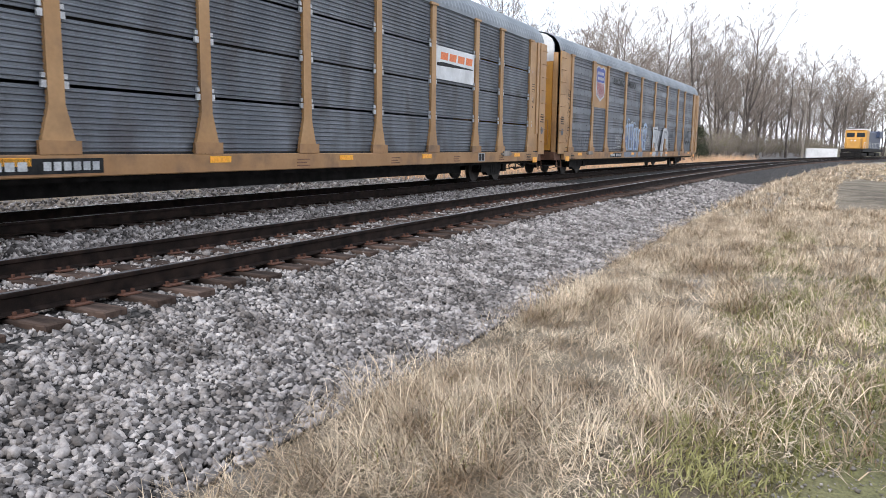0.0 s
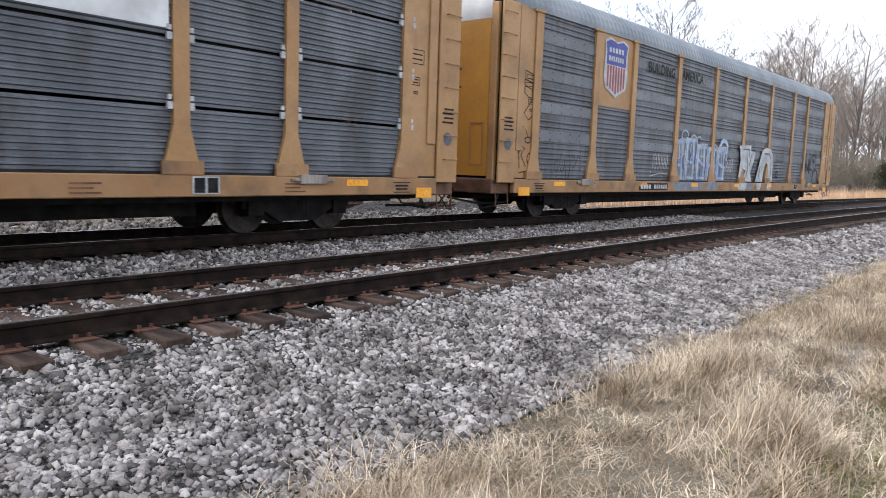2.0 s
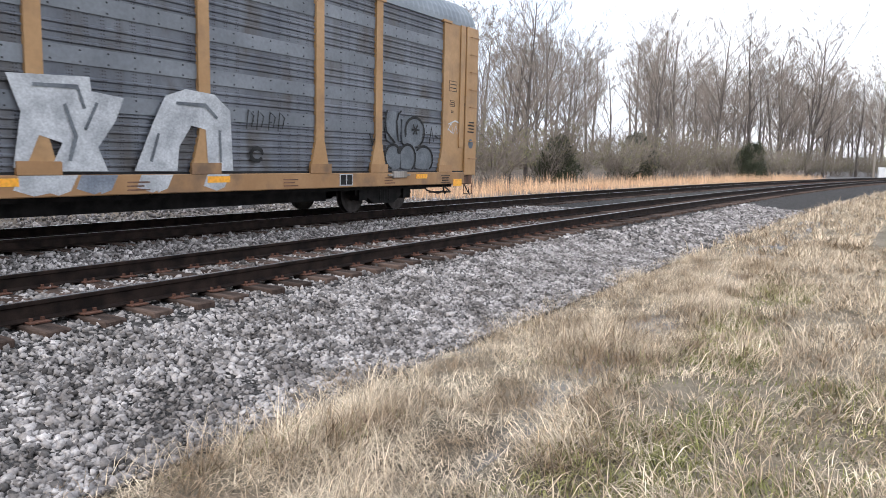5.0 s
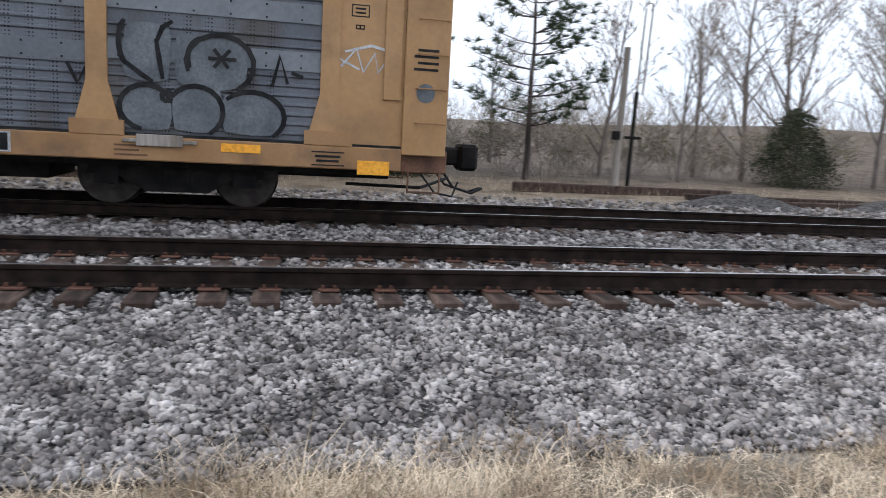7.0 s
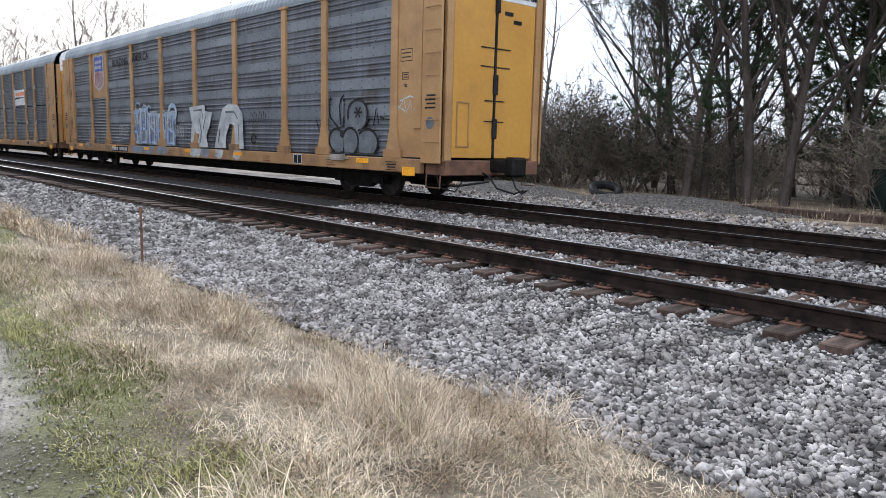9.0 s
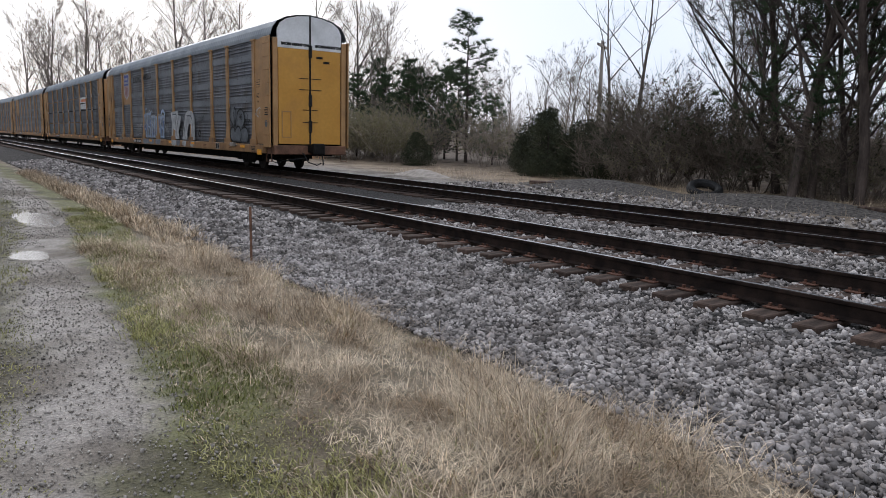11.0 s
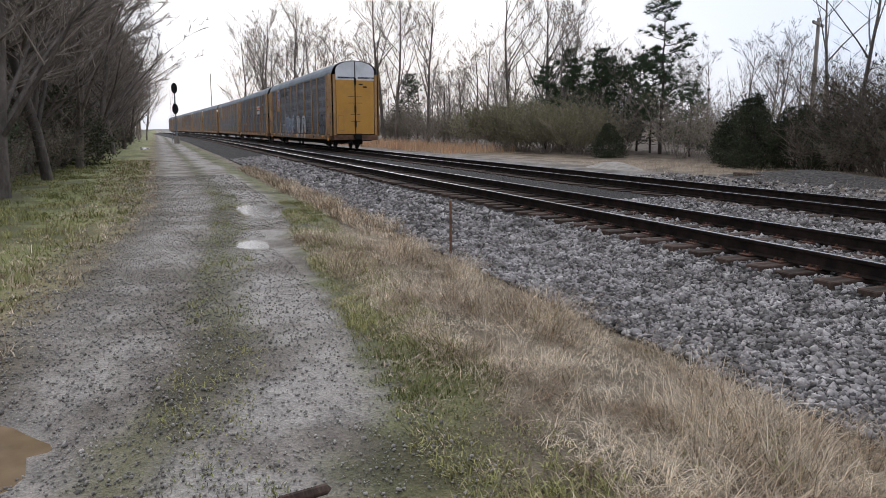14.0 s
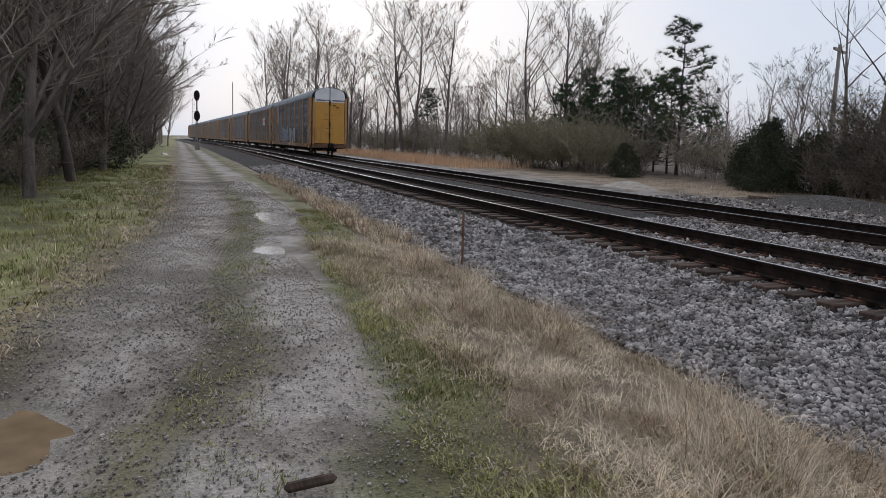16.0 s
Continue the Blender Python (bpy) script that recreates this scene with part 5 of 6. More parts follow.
GREY = "bare grey winter tree at the wood's edge"
kinds = [bare_tree(1, 11.0, 0.6, GREY, first=0.22), bare_tree(2, 12.5, 0.5, GREY, first=0.25), bare_tree(3, 9.5, 0.7, GREY, first=0.1, limbs=15), bare_tree(4, 13.5, 0.6, GREY, limbs=16, first=0.2)]
DARK = "dark bare tree with clinging needle sprays"
LOW_BRUSH = []
dark_kinds = [bare_tree(5, 13.0, 0.6, DARK, M_BARKD, limbs=16, first=0.16), bare_tree(6, 12.0, 0.75, DARK, M_BARKD, limbs=17, first=0.12, lean=0.12, clumps=0.11)]
arching = bare_tree(8, 9.5, 1.0, "bare tree arching over the gravel track", limbs=20, first=0.1, rise=0.35)
place(kinds[0], -69.0, 26.0, 20, 1.42)
place(kinds[1], -62.0, 26.5, 80, 1.16)
place(kinds[2], 22.0, 24.0, 10, 1.0)
place(kinds[3], -91.0, 19.5, 0, 1.4)
place(dark_kinds[0], -13.2, 16.2, 0)
place(dark_kinds[1], -14.8, 18.0, 200)
place(arching, -24.0, -12.6, 0, 1.05)


def again(t, x, y, a, s):
    c = copy_thing(t, Matrix())
    return place(c, x, y, a, s)


for k, x, y, s in ((0, -10.9, 16.0, 0.95), (1, -9.8, 16.3, 1.05), (0, -8.4, 17.6, 1.0), (1, -6.0, 19.5, 1.0), (0, -3.6, 19.5, 0.95), (1, -17.5, 21.0, 0.85), (1, -12.4, 19.0, 1.0), (1, -4.8, 17.2, 0.8), (0, -1.2, 20.0, 0.75), (0, -11.8, 21.5, 1.0), (0, -7.2, 22.0, 1.0), (1, -2.6, 22.6, 0.9), (0, -15.0, 24.0, 0.9), (1, -8.0, 25.0, 1.1), (0, -20.5, 24.5, 0.7), (1, 0.8, 19.4, 0.7), (0, -12.0, 17.4, 0.7)):
    again(dark_kinds[k], x, y, 77 * x % 360, s)
rng = random.Random(77)
spots = [(14.5, 23.5, 2, 0.8), (17.2, 21.5, 0, 0.6), (20.0, 25.0, 1, 0.65), (24.2, 24.0, 3, 0.75), (28.5, 23.0, 0, 0.8), (33.0, 27.0, 1, 0.8), (37.0, 24.0, 2, 0.9), (3.5, 26.0, 1, 0.6), (11.0, 29.0, 0, 0.6), (6.0, 30.0, 2, 0.7), (26.5, 27.0, 2, 0.9), (31.0, 24.0, 2, 0.85)]
# tall crowns close beyond the far track, where the line runs off
for x, y, s in ((-118.0, 13.0, 1.6), (-127.0, 14.5, 1.75), (-134.0, 13.0, 1.65), (-122.0, 18.0, 1.5), (-108.0, 18.0, 1.2), (-100.0, 21.0, 1.05), (-96.0, 18.5, 1.0), (-142.0, 14.0, 1.7), (-151.0, 13.0, 1.8), (-163.0, 14.0, 1.8), (-112.0, 14.5, 1.45), (-104.0, 15.5, 1.3), (-85.0, 19.0, 1.2), (-79.0, 21.0, 1.25), (-175.0, 12.0, 1.7), (-190.0, 12.0, 1.8)):
    spots.append((x, y, int(x) % 4, s))
for i in range(46):
    x = -50.0 - 3.2 * i + rng.uniform(-2, 2)
    spots.append((x, rng.uniform(21, 34), (2, 0, 2, 1)[i % 4], rng.uniform(0.7, 1.0)))
back = []
for i in range(34):
    x = -14.0 - 2.9 * i + rng.uniform(-2, 2)
    back.append((kinds[(2, 0)[i % 2]], x, rng.uniform(33, 52), rng.uniform(0, 360), rng.uniform(0.6, 0.85)))
for i in range(100):
    x = 38.0 + 2.4 * i + rng.uniform(-2, 2)
    spots.append((x, bend(x) + rng.uniform(15, 30) + (16 if i % 2 else 0), (2, 0, 2, 3, 1)[i % 5], rng.uniform(0.85, 1.15) + min(0.55, max(0, x - 60) * 0.008)))
for i in range(70):
    x = 60.0 + 3.6 * i + rng.uniform(-2, 2)
    back.append((kinds[(2, 0)[i % 2]], x, bend(x) + rng.uniform(45, 85), rng.uniform(0, 360), rng.uniform(1.5, 2.0)))
for x, y, k, s in spots:
    again(kinds[k], x, y, rng.uniform(0, 360), s)
# the wood south of the gravel track
for x, y, a, s in ((-20.5, -11.0, 40, 1.2), (-27.0, -10.8, 150, 1.35), (-35.0, -10.6, 260, 1.35), (-44.0, -10.4, 10, 1.3), (-55.0, -10.2, 100, 1.3), (-68.0, -10.0, 200, 1.25)):
    again(arching, x, y, a, s)
for i in range(54):
    x = -16.0 - 2.2 * i + rng.uniform(-1.0, 1.0)
    y = -13.4 - rng.uniform(0, 5.0) + max(0, -x - 40) * 0.035
    again((kinds[2], arching, kinds[0], kinds[3])[i % 4], x, y, rng.uniform(0, 360), rng.uniform(0.8, 1.15))
deep = []
for i in range(56):
    x = -13.0 - 2.1 * i + rng.uniform(-1.0, 1.0)
    deep.append(((kinds[2], arching)[i % 2], x, -18.0 - rng.uniform(0, 7.0), rng.uniform(0, 360), rng.uniform(0.9, 1.25)))
for i in range(18):
    x = -17.5 - 4.4 * i + rng.uniform(-1.0, 1.0)
    again(arching, x, -11.4 - rng.uniform(0, 1.2) + max(0, -x - 40) * 0.035, rng.uniform(0, 360), rng.uniform(0.85, 1.15))
for i in range(24):
    x = -105.0 - 8.0 * i + rng.uniform(-2, 2)
    deep.append((kinds[i % 4], x, bend(x) - 8.6 - rng.uniform(0, 4.0), rng.uniform(0, 360), rng.uniform(0.8, 1.05)))
grove(back, "mass of bare winter woods behind the line")
grove(deep, "deep bare wood south of the gravel track")
for i in range(26):
    x = -19.0 - 2.1 * i + rng.uniform(-0.8, 0.8)
    LOW_BRUSH.append((x, -11.2 - rng.uniform(0, 1.4) + max(0, -x - 40) * 0.03, rng.uniform(0, 360), 0.35 + 0.5 * rng.random()))

pines = [pine_tree(11, 10.0, "young pine with open needled limbs", 0.2), pine_tree(12, 8.0, "young pine with dense green crown", 0.08)]
place(pines[0], -41.6, 24.0, 0, 1.02)
place(pines[1], -49.2, 24.0, 30, 0.95)
for x, y, k, s in ((-53.9, 24.0, 1, 1.0), (-55.6, 23.0, 1, 0.85), (-50.3, 22.5, 1, 0.8), (-47.6, 23.0, 1, 0.78), (-44.0, 25.0, 1, 0.9), (-45.2, 23.5, 1, 0.75), (-51.5, 26.0, 1, 0.9), (-47.0, 26.0, 1, 0.85), (-38.0, 23.5, 1, 0.55), (9.6, 19.3, 0, 1.0), (4.6, 25.0, 1, 0.8), (-57.0, 26.0, 1, 0.7), (-12.9, 16.9, 0, 1.15), (0.2, 18.4, 1, 1.35), (-1.3, 20.0, 1, 1.4), (1.6, 20.5, 1, 1.2), (-6.6, 20.3, 1, 1.4), (-4.8, 22.0, 1, 1.5), (-8.7, 21.6, 1, 1.4), (-3.2, 20.8, 1, 1.3), (-10.6, 22.8, 1, 1.4), (-95.0, 24.0, 1, 1.1)):
    again(pines[k], x, y, rng.uniform(0, 360), s)
cedar = leafy_bush(21, 3.2, 1.7, 11000, M_CEDAR, "dense dark green cedar bush", size=0.11)
place(cedar, -28.0, 18.6, 0, 0.98)
for x, y, s in ((-25.2, 18.8, 0.8), (23.0, 21.6, 1.0), (-30.2, 19.5, 0.55), (-23.2, 18.6, 0.65), (52.0, 16.0, 1.1), (-38.5, 18.0, 0.6), (68.7, 15.0, 1.35), (36.0, 21.0, 0.5), (-26.0, 17.2, 0.8), (4.6, 18.6, 0.75), (3.0, 19.6, 0.6), (92.0, 8.0, 1.3)):
    again(cedar, x, y, rng.uniform(0, 360), s)
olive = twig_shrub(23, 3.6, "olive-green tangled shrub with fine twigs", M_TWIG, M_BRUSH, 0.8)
place(olive, -52.0, 18.8, 0, 1.15)
for i in range(13):
    again(olive, -58.5 + 1.35 * i + rng.uniform(-0.5, 0.5), 18.4 + rng.uniform(-0.6, 1.6), rng.uniform(0, 360), 0.75 + 0.6 * rng.random() - 0.02 * i)
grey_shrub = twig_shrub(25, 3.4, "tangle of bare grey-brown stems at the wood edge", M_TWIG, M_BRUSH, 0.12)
place(grey_shrub, -32.0, 21.0)
dark_shrub = twig_shrub(26, 3.6, "dark tangled undergrowth below the trees", M_BRUSHWOOD, M_CEDAR, 0.12)
place(dark_shrub, -19.5, 17.4)
for i in range(40):
    again((dark_shrub, dark_shrub, grey_shrub)[i % 3], -24.0 + 0.7 * i + rng.uniform(-0.8, 0.8), 16.6 + rng.uniform(0, 5.5), rng.uniform(0, 360), 0.35 + 0.75 * rng.random() ** 1.6)
for i in range(10):
    again(dark_shrub, -22.0 + 1.1 * i + rng.uniform(-0.4, 0.4), 17.2 + rng.uniform(0, 2.4), rng.uniform(0, 360), rng.uniform(0.85, 1.2))
for i in range(40):
    again(grey_shrub, -21.0 + 1.45 * i + rng.uniform(-0.7, 0.7), 20.5 + rng.uniform(0, 6.0), rng.uniform(0, 360), 0.4 + 0.8 * rng.random() ** 1.5)
for i in range(64):
    again(grey_shrub, -26.0 - 1.7 * i + rng.uniform(-0.8, 0.8), 20.5 + rng.uniform(0, 5.0), rng.uniform(0, 360), 0.6 + 0.95 * rng.random() ** 1.5)
for i in range(70):
    x = 37.0 + 2.2 * i + rng.uniform(-1, 1)
    again(grey_shrub, x, bend(x) + 15.0 + rng.uniform(0, 6.0), rng.uniform(0, 360), rng.uniform(0.9, 1.6))
for i in range(52):
    x = -14.5 - 1.3 * i + rng.uniform(-0.6, 0.6)
    again(dark_shrub if i % 3 else grey_shrub, x, -12.3 - rng.uniform(0, 3.0) + max(0, -x - 40) * 0.035, rng.uniform(0, 360), rng.uniform(0.5, 1.1))
for i, (x, y, a, k) in enumerate(LOW_BRUSH):
    again(dark_shrub if i % 2 else grey_shrub, x, y, a, k)
shade = leafy_bush(24, 2.6, 1.8, 7000, M_CEDAR, "dark undergrowth bush below the trees", "undergrowth_bush", 0.1, 0.2)
place(shade, -36.0, -11.3, 0, 1.25)
for x, y, s in ((-31, -13.6, 0.8), (-19, -15.5, 1.0), (-62, -12.0, 1.0)):
    again(shade, x, y, rng.uniform(0, 360), s)
evergreen = leafy_bush(27, 4.6, 1.5, 2600, M_LEAF, "green broadleaf evergreen reaching out of the wood", "evergreen_shrub", 0.13, 0.1)
place(evergreen, -24.8, -12.6, 0, 1.0)


# ---- uncountable undergrowth: joined thin stems ----
def thicket(name, count, area, h0, h1, width, lean, material, seed, label, category, floor=None):
    r = np.random.default_rng(seed)
    x = r.uniform(area[0], area[1], count)
    off = np.array([bend(a) for a in x])
    y = r.uniform(area[2], area[3], count) + off
    z = np.array([ground_z(a, b) for a, b in zip(x, y)]) - 0.05
    h = r.uniform(h0, h1, count) * (0.55 + 0.45 * np.sin(x * 0.9 + 2 * np.sin(y * 0.7)) ** 2)
    a = r.uniform(0, 2 * np.pi, count)
    dx, dy = r.normal(0, lean, count) * h, r.normal(0, lean, count) * h
    ux, uy = np.cos(a) * width * h / h1, np.sin(a) * width * h / h1
    start = np.where(r.random(count) < 0.5, 0.0, r.uniform(0.1, 0.6, count)) if floor is None else np.zeros(count)
    b = np.stack([x + dx * start, y + dy * start, z + h * start], 1)
    tip = np.stack([x + dx * (1 + start), y + dy * (1 + start), z + h], 1)
    u = np.stack([ux, uy, np.zeros(count)], 1)
    v = np.stack([b - u, b + u, tip], 1).reshape(-1, 3)
    ob = tri_mesh(name, v, np.arange(3 * count).reshape(-1, 3), material)
    return tagged(ob, label, category, kind="stuff")


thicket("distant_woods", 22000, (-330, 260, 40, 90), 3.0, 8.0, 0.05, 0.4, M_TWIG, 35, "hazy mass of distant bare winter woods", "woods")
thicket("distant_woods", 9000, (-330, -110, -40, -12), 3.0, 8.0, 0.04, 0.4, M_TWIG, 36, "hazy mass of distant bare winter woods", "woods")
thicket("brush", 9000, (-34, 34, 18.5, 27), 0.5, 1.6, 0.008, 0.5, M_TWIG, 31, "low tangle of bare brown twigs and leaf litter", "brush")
thicket("broom_grass", 20000, (-150, -49, 11.5, 17), 0.5, 1.05, 0.018, 0.12, M_BROOM, 37, "tall tawny broomgrass beyond the far track", "grass", 0)
thicket("broom_grass", 12000, (22, 110, 9.5, 14), 0.4, 1.1, 0.02, 0.1, M_BROOM, 38, "tall tawny broomgrass beyond the far track", "grass", 0)
thicket("dry_weeds", 9000, (-34, 24, 11.5, 18), 0.12, 0.4, 0.007, 0.35, M_STRAW, 39, "thin dry weeds on the far embankment", "weeds", 0)


def blades(name, count, area, length, width, lie, material, seed, label, patchy=0.0, beside_road=False):
    """Bent grass blades that lie over together in swirls."""
    r = np.random.default_rng(seed)
    n_t = count // 9
    tx, ty = r.uniform(area[0], area[1], n_t), r.uniform(area[2], area[3], n_t)
    if patchy:
        keep = (np.sin(tx * 1.9 + 1.3 * np.sin(ty * 2.3)) + np.sin(ty * 3.1 + tx * 0.7 + 2.0 * np.sin(tx * 0.45)) + r.normal(0, 0.5, n_t)) > patchy
        tx, ty = tx[keep], ty[keep]
    n_t = len(tx)
    k = 9
    x = np.repeat(tx, k) + r.normal(0, 0.045, n_t * k)
    y = np.repeat(ty, k) + r.normal(0, 0.045, n_t * k)
    n = len(x)
    if beside_road:
        y = y + np.interp(x, (-18, -4), (1.35, 0.0))
    yw = y + np.array([bend(a) for a in x])
    z = np.array([ground_z(a, b) for a, b in zip(x, yw)]) - 0.035
    swirl = 2.2 * np.sin(x * 1.1 + 0.8 * np.sin(y * 1.7)) + 1.5 * np.sin(y * 2.1 + x * 0.4) + np.repeat(r.normal(0, 1.3, n_t), k) + r.normal(0, 1.25, n)
    hump = 0.66 + 0.5 * np.clip(np.sin(x * 2.3 + 1.1 * np.sin(y * 3.0)) * np.sin(y * 2.7 + 0.6 * x), -0.65, 1)
    ln = length * r.uniform(0.45, 1.2, n) * hump
    tilt = np.clip(r.normal(lie, 0.36, n), 0.05, 1.35)
    d = np.stack([np.cos(swirl) * np.sin(tilt), np.sin(swirl) * np.sin(tilt), np.cos(tilt)], 1)
    d2 = np.stack([np.cos(swirl) * np.sin(tilt + 0.55), np.sin(swirl) * np.sin(tilt + 0.55), np.cos(tilt + 0.55)], 1)
    p = np.stack([x, yw, z], 1)
    a = swirl + np.pi / 2 + r.normal(0, 0.5, n)
    u = np.stack([np.cos(a), np.sin(a), np.zeros(n)], 1) * (width * r.uniform(0.6, 1.2, n))[:, None]
    m = p + d * (ln * 0.55)[:, None]
    tip = m + d2 * (ln * 0.45)[:, None]
    v = np.stack([p - u, p + u, m - u * 0.8, m + u * 0.8, tip], 1).reshape(-1, 3)
    f = (np.array([(0, 1, 3), (0, 3, 2), (2, 3, 4)])[None] + 5 * np.arange(n)[:, None, None]).reshape(-1, 3)
    return tagged(tri_mesh(name, v, f, material), label, "grass", kind="stuff")


STRAW_L = "matted dry straw-coloured grass along the ballast"
blades("dry_grass", 46000, (-12, 12, -5.5, -3.75), 0.46, 0.0024, 0.85, M_STRAW, 50, "tufts of tall dry grass along the ballast", 0.35)
blades("dry_grass", 96000, (-12, 12, -5.55, -3.45), 0.31, 0.0024, 1.1, M_STRAW, 41, STRAW_L)
blades("dry_grass", 16000, (12, 40, -6.5, -3.5), 0.38, 0.008, 0.85, M_STRAW, 42, STRAW_L)
blades("dry_grass", 15000, (38, 95, -10.5, -3.5), 0.4, 0.016, 0.85, M_STRAW, 55, STRAW_L)
blades("dry_grass", 16000, (-34, -12, -4.2, -3.4), 0.4, 0.007, 0.75, M_STRAW, 43, STRAW_L)
blades("dry_grass", 76000, (-2.5, 16, -9.5, -5.2), 0.34, 0.0036, 0.95, M_STRAW, 44, STRAW_L)
blades("green_grass", 9000, (-2.5, 4.0, -7.4, -5.9), 0.16, 0.004, 0.7, M_GREEN, 54, "green tufts in the dry verge", 0.0)
blades("green_grass", 60000, (-18, 10, -6.2, -5.35), 0.11, 0.004, 0.7, M_GREEN, 45, "short green grass strip beside the gravel track", -1.2, True)
blades("dry_grass", 16000, (-18, -1, -6.15, -5.0), 0.12, 0.0035, 0.95, M_STRAW, 53, "short dry stalks among the green strip", -0.3, True)
blades("green_grass", 9000, (-14, 14, -5.4, -3.6), 0.15, 0.0035, 0.7, M_GREEN, 46, "short green grass strip beside the gravel track", 0.7)
blades("green_grass", 40000, (-45, -8, -13.5, -9.2), 0.18, 0.007, 0.55, M_GREEN, 47, "rough green grass below the wood", -0.8, True)
blades("dry_grass", 16000, (-45, -5, -10.6, -8.9), 0.16, 0.005, 0.8, M_STRAW, 48, "short dry grass at the edge of the gravel track", 0.0, True)
blades("green_grass", 9000, (-22, -3, -7.6, -6.95), 0.07, 0.004, 0.8, M_GREEN, 49, "weeds in the middle of the gravel track", 0.0, True)

# ---- ballast stones ----
stones("gravel", 74000, -11, 12, -3.62, -1.40, 0.014, 0.033, 11, -0.006)
stones("gravel", 6000, 12, 30, -3.6, -1.42, 0.03, 0.055, 12, -0.01)
stones("gravel", 5000, -22, -11, -3.6, -1.42, 0.028, 0.05, 13, -0.01)
stones("gravel", 5000, -46, -22, -3.5, -1.42, 0.04, 0.075, 19, -0.01)
stones("gravel", 14000, -12, 14, -0.7, 0.7, 0.02, 0.04, 14, 0.002)
stones("gravel", 11000, -12, 14, -1.38, -0.82, 0.016, 0.032, 18, -0.022)
stones("gravel", 26000, -14, 20, 0.8, D - 0.9, 0.018, 0.042, 15, 0.0)
stones("gravel", 9000, -24, 24, D + 0.85, 11.5, 0.025, 0.06, 16, 0.01)
stones("gravel", 16000, -13, -1.5, -8.9, -5.9, 0.003, 0.011, 17, -0.024, M_PEBBLE)
stones("gravel", 7000, -30, -13, -8.4, -4.9, 0.006, 0.018, 21, -0.026, M_PEBBLE)
stones("gravel", 2200, -9, -1.5, -9.2, -7.0, 0.006, 0.014, 20, -0.024, M_PEBBLE)


# ---- things beside the line ----
def wooden_pole():
    t = tagged(new("wooden_pole"), "short grey weathered wooden pole beside the far track", "pole")
    bm = bmesh.new()
    tube(bm, [(0, 0, -0.3), (0.03, 0, 2.4), (0.06, 0, 4.9)], [0.14, 0.125, 0.11], 10)
    part("shaft", bm, M_POLE, t)
    part("meter_box", boxes((-0.22, -0.02, -0.2, 0.1, 1.7, 2.0), bevel=0.01), M_DARK, t)
    return t


place(wooden_pole(), 12.3, 17.4)


def mast():
    t = tagged(new("metal_mast"), "slim dark metal mast with a hooked top", "mast")
    bm = bmesh.new()
    tube(bm, [(0, 0, -0.3), (0.05, 0, 3.4)], [0.075, 0.07], 8)
    part("lower_tube", bm, M_DARK, t)
    bm = bmesh.new()
    tube(bm, [(0.05, 0, 3.3), (0.12, 0, 6.2), (0.2, 0, 6.42), (0.34, 0, 6.42), (0.38, 0, 6.2), (0.28, 0, 3.3)], 0.035, 6)
    part("hooked_pipe", bm, M_POLE, t)
    part("bracket", boxes((-0.25, 0.35, -0.06, 0.06, 1.75, 1.85)), M_DARK, t)
    return t


place(mast(), 12.75, 17.3)


def signal():
    t = tagged(new("railway_signal"), "two-headed railway signal on a silver mast", "signal")
    bm = bmesh.new()
    tube(bm, [(0, 0, -0.3), (0, 0, 7.1)], 0.09, 8)
    part("mast", bm, M_ROOF, t)
    part("base_box", boxes((-0.3, 0.3, -0.3, 0.3, -0.2, 0.9), bevel=0.03), M_POLE, t)
    for z in (6.5, 4.1):
        bm = bmesh.new()
        prism(bm, [(x, zz) for x, zz in arc(0, z, 0.36, 0.62, 0, 345, 24)], -0.14, 0.02)
        bmesh.ops.rotate(bm, verts=bm.verts[:], cent=(0, 0, 0), matrix=Matrix.Rotation(radians(90), 3, "Z"))
        head = part("signal_head", bm, M_BLACK, t, "black oval signal head")
        bm = bmesh.new()
        for k in (-0.3, 0, 0.3):
            tube(bm, [(0.1, 0, z + k), (0.34, 0, z + k)], 0.12, 10)
        part("hood", bm, M_BLACK, head)
    bm = bmesh.new()
    for k in range(14):
        tube(bm, [(-0.2, -0.5, 0.4 + 0.42 * k), (-0.2, -0.2, 0.4 + 0.42 * k)], 0.015, 4)
    for y in (-0.5, -0.2):
        tube(bm, [(-0.2, y, 0), (-0.2, y, 6.2)], 0.02, 4)
    part("ladder", bm, M_ROOF, t)
    return t


place(signal(), -95.0, -5.2)


def utility_pole(h, arms):
    t = tagged(new("utility_pole"), "tall wooden utility pole with crossarms", "utility pole", "utility poles")
    bm = bmesh.new()
    tube(bm, [(0, 0, -0.3), (0, 0, h)], [0.2, 0.12], 8)
    part("shaft", bm, M_POLE, t)
    for k in range(arms):
        part("crossarm", boxes((-0.07, 0.07, -1.5, 1.5, h - 0.5 - 1.6 * k, h - 0.32 - 1.6 * k)), M_POLE, t)
    return t


place(utility_pole(12.5, 3), 140.0, -3.5, 15)
place(utility_pole(9.0, 1), -41.0, 36.5, 30)
place(utility_pole(19.0, 0), -250.0, 9.5)


def snag():
    t = bare_tree(61, 9.0, 0.8, "dead snag with broken bare limbs", None, limbs=7, first=0.45, dead=True)
    return t


place(snag(), -23.0, 19.6, 40)
place(snag(), -31.0, 27.0, 200, 1.15)


def stake():
    bm = bmesh.new()
    tube(bm, [(0, 0, -0.3), (-0.01, 0, 0.35), (-0.02, 0, 0.78)], 0.019, 8)
    ob = part("steel_stake", bm, M_RUSTPAINT)
    ob.location = (-10.0, -3.53, -0.48)
    return tagged(ob, "thin rusty steel stake at the ballast edge", "stake")


stake()


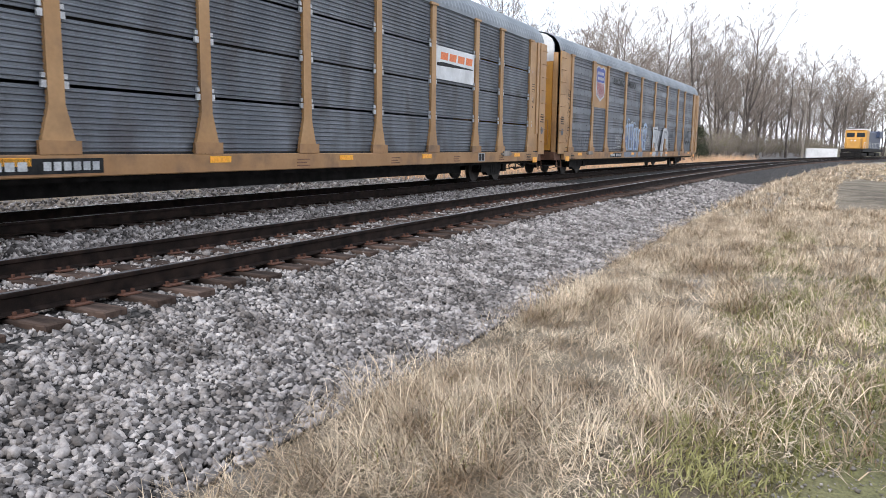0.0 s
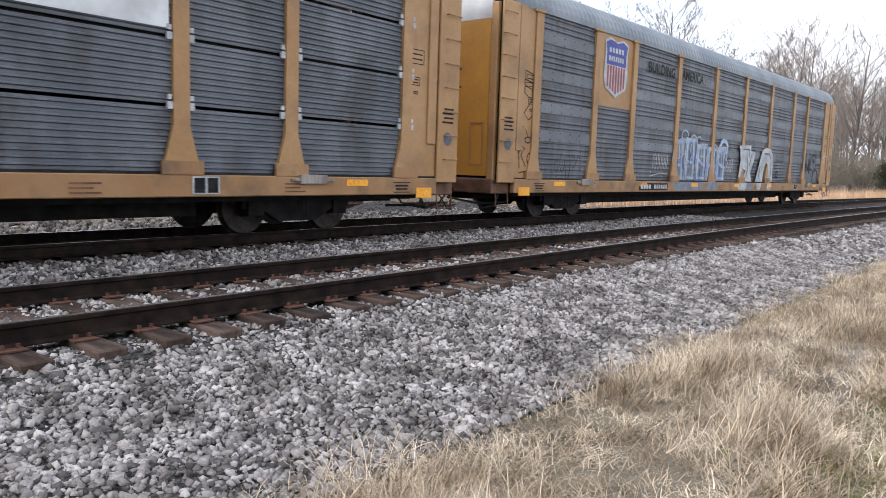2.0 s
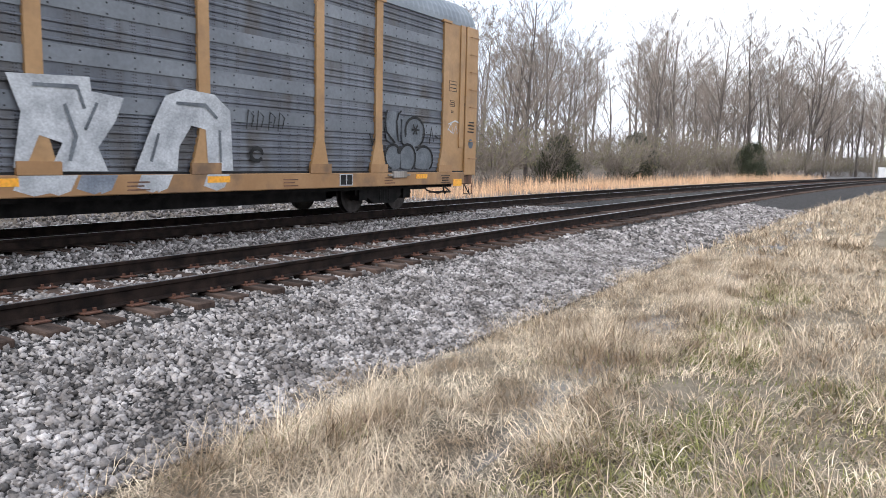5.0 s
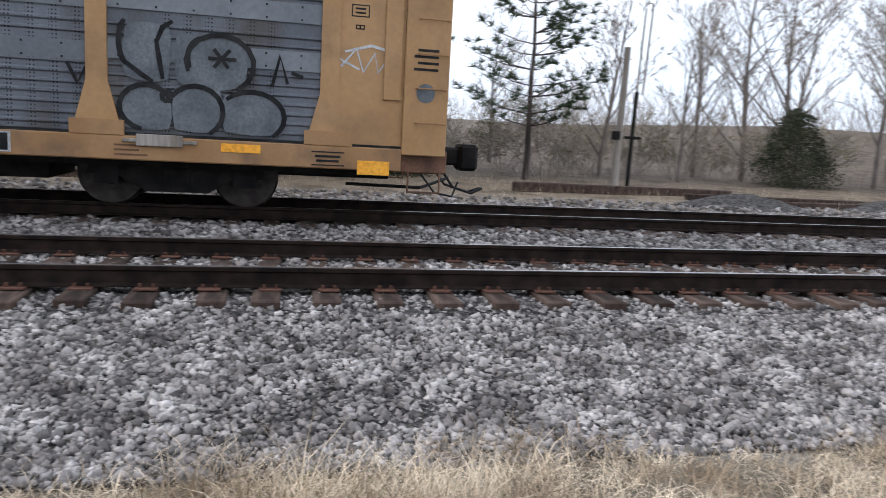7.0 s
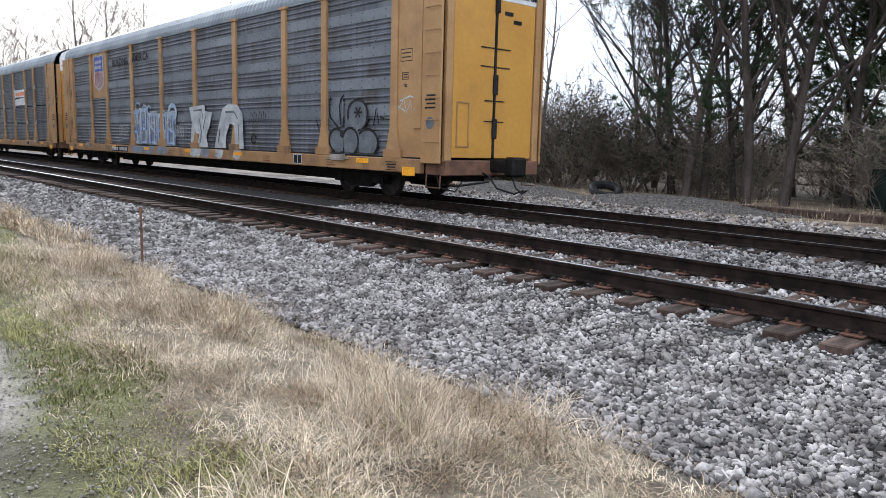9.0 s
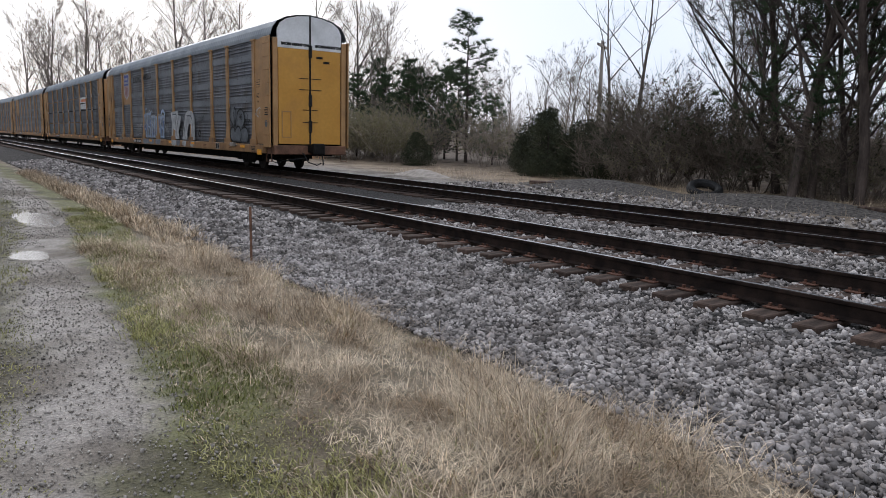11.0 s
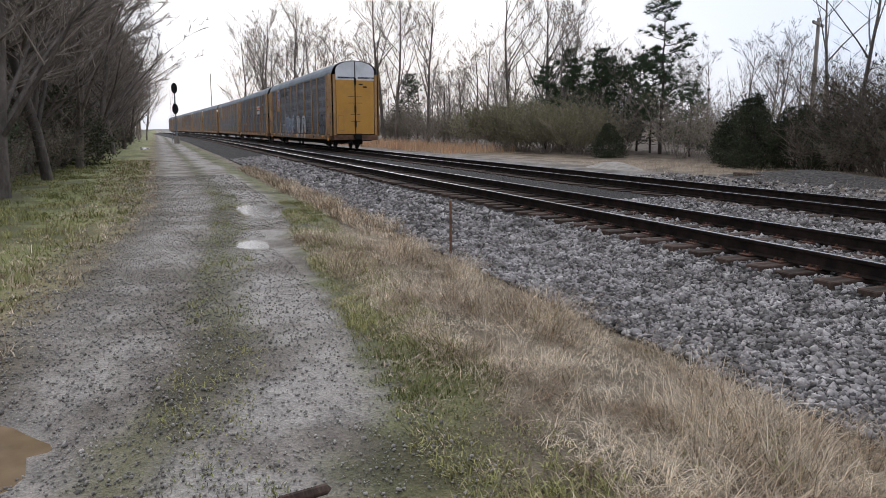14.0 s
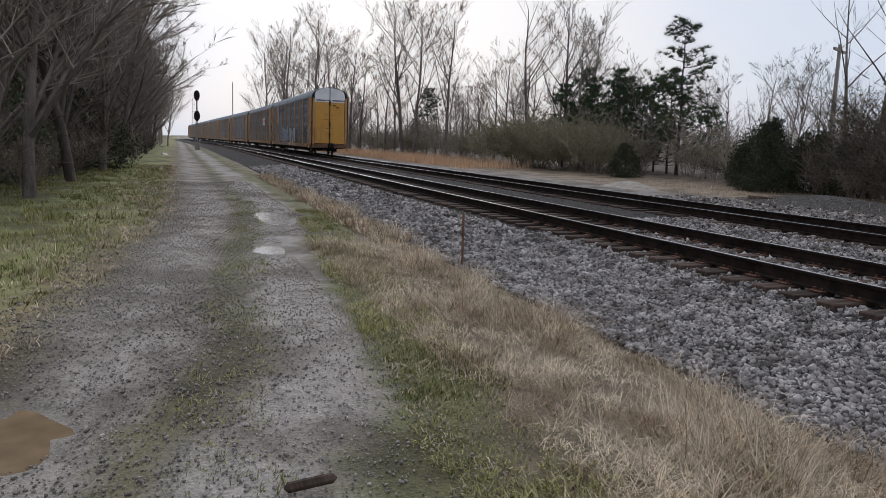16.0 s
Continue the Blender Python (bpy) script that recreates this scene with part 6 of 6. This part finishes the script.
def puddle(x, y, rx, ry, level, material, label):
    """A level sheet of water; the ground that rises out of it gives its shore."""
    bm = bmesh.new()
    bm.faces.new([bm.verts.new((rx * math.cos(2 * math.pi * k / 40), ry * math.sin(2 * math.pi * k / 40), 0.0)) for k in range(40)])
    ob = part("puddle", bm, material)
    ob.location = (x, y, ground_z(x, y) - 0.03 + level)
    return tagged(ob, label, "puddle", "puddles in the wheel ruts")


puddle(-4.62, -8.78, 1.2, 1.1, 0.06, M_WATER, "muddy brown puddle in the wheel rut")
for x, y, rx, ry in ((-16.3, -5.5, 2.4, 0.75), (-11.8, -6.12, 1.2, 0.6), (-72.0, -9.0, 5.0, 0.9)):
    puddle(x, y, rx, ry, 0.036, M_PUDDLE, "clear puddle reflecting the pale sky")


def timber(x0, y0, x1, y1, w, h, label, lift=0.0):
    ln = math.hypot(x1 - x0, y1 - y0)
    ob = part("timber", boxes((-ln / 2, ln / 2, -w / 2, w / 2, 0, h), bevel=0.02), M_TIE)
    z = ground_z((x0 + x1) / 2, (y0 + y1) / 2)
    ob.matrix_basis = pose((x0 + x1) / 2, (y0 + y1) / 2, z - 0.05 + lift, 0, 0, math.degrees(math.atan2(y1 - y0, x1 - x0)))
    return tagged(ob, label, "timber", "discarded timbers")


timber(7.4, 14.0, 14.6, 13.9, 0.3, 0.28, "long dark timber baulk lying beyond the far track")
timber(12.5, 12.9, 18.5, 12.6, 0.26, 0.2, "old grey tie lying on the stones")
timber(15.0, 11.5, 19.0, 11.9, 0.24, 0.2, "old grey tie lying on the stones")
timber(-9.5, 13.1, -3.0, 12.7, 0.25, 0.22, "long dark timber baulk lying beyond the far track")
timber(-22.0, 12.6, -19.6, 12.9, 0.24, 0.2, "old grey tie lying on the stones")
timber(-3.3, -7.05, -3.36, -6.78, 0.06, 0.05, "dark piece of wood on the gravel track", 0.05)


def mound(x, y, rx, ry, h, material, label, seed):
    v, f = [(0, 0, h)], []
    for i in range(1, 8):
        for k in range(28):
            a = 2 * math.pi * k / 28
            q = i / 7
            v.append((rx * q * math.cos(a), ry * q * math.sin(a), h * (math.cos(math.pi * q) + 1) / 2 + 0.12 * h * noise.noise((6 * q * math.cos(a) + seed, 6 * q * math.sin(a), seed)) - (0.1 if i == 7 else 0)))
    f += [(0, 1 + k, 1 + (k + 1) % 28) for k in range(28)]
    f += [(1 + i * 28 + k, 1 + (i + 1) * 28 + k, 1 + (i + 1) * 28 + (k + 1) % 28, 1 + i * 28 + (k + 1) % 28) for i in range(6) for k in range(28)]
    ob = raw("mound", v, f, material, smooth=True)
    ob.location = (x, y, ground_z(x, y) - 0.04)
    return tagged(ob, label, "mound", "heaps beyond the far track")


mound(-29.0, 12.0, 2.4, 1.0, 0.32, M_POLE, "heap of pale dry grass beyond the track", 1)
mound(-19.0, 13.4, 5.0, 1.8, 0.38, M_BALLAST_FAR, "low heap of old grey ballast", 2)
mound(-12.0, 13.2, 5.0, 1.6, 0.28, M_BALLAST_FAR, "low heap of old grey ballast", 3)
mound(13.5, 11.6, 2.6, 1.2, 0.4, M_BALLAST_FAR, "low heap of old grey ballast", 4)
mound(19.0, 11.8, 3.0, 1.2, 0.35, M_BALLAST_FAR, "low heap of old grey ballast", 5)


def old_tire():
    bm = bmesh.new()
    ring = []
    for i in range(28):
        a = 2 * math.pi * i / 28
        ring.append([bm.verts.new(((0.48 + 0.15 * math.cos(b)) * math.cos(a), (0.48 + 0.15 * math.cos(b)) * math.sin(a), 0.16 * math.sin(b))) for b in [2 * math.pi * k / 10 for k in range(10)]])
    for i in range(28):
        for k in range(10):
            bm.faces.new((ring[i][k], ring[(i + 1) % 28][k], ring[(i + 1) % 28][(k + 1) % 10], ring[i][(k + 1) % 10]))
    ob = part("tire", bm, M_BLACK)
    ob.matrix_basis = pose(-15.8, 15.2, ground_z(-15.8, 15.2) + 0.12, 22, 10, 30)
    return tagged(ob, "worn black tyre dumped below the trees", "tyre")


old_tire()


def fence():
    t = tagged(new("pipe_fence"), "rusty pipe fence among the trees", "fence")
    for k in range(9):
        bm = bmesh.new()
        tube(bm, [(2.4 * k, 0, -0.3), (2.4 * k, 0, 1.9)], 0.05, 6)
        part("fence_post", bm, M_RUSTPAINT, t)
    for z in (0.5, 1.0, 1.5, 1.85):
        bm = bmesh.new()
        tube(bm, [(0, 0, z), (19.2, 0, z)], 0.03, 5)
        part("fence_rail", bm, M_RUSTPAINT, t)
    return t


fence().matrix_basis = pose(-16.0, 23.0, -0.4, 0, 0, -4)


def dumpster():
    t = tagged(new("dumpster"), "dark green steel dumpster below the trees", "dumpster")
    bm = prism(bmesh.new(), [(-1.5, 0.1), (1.5, 0.1), (1.5, 1.45), (-1.5, 1.25)], -0.9, 0.9)
    part("bin", bm, M_DUMPSTER, t)
    part("rim", boxes((-1.56, 1.56, -0.96, -0.9, 1.15, 1.27), bevel=0.01), M_DUMPSTER, t)
    for k in (-1.0, 0.0, 1.0):
        part("rib", boxes((k - 0.05, k + 0.05, -0.95, -0.9, 0.1, 1.15)), M_DUMPSTER, t)
    return t


place(dumpster(), -6.0, 17.6, -8)


def cabinet():
    t = tagged(new("relay_cabinet"), "white trackside cabinet with ribbed doors", "cabinet")
    part("body", boxes((-0.6, 0.6, -2.6, 2.6, 0, 2.0), bevel=0.03), M_PELLET, t)
    for k in range(5):
        part("door", boxes((-0.63, -0.6, -2.5 + 1.0 * k, -1.6 + 1.0 * k, 0.1, 1.9)), M_PELLET, t)
    return t


place(cabinet(), 150.0, -6.5, 10)


# ---- motion ----
def motions():
    for k, c in enumerate(CARS):
        walk(c, [(0.5 * i, along(tail(0.5 * i) - HALF - PITCH * k)) for i in range(33)])
    for c in CARS[:2]:
        for w in [o for o in c.children if o.name.startswith("wheelset")]:
            x, y, z = w.location
            walk(w, [(i / 15, pose(x, y, z, 0, math.degrees((tail(i / 15) - tail(0)) / 0.42), 0)) for i in range(241)])


motions()
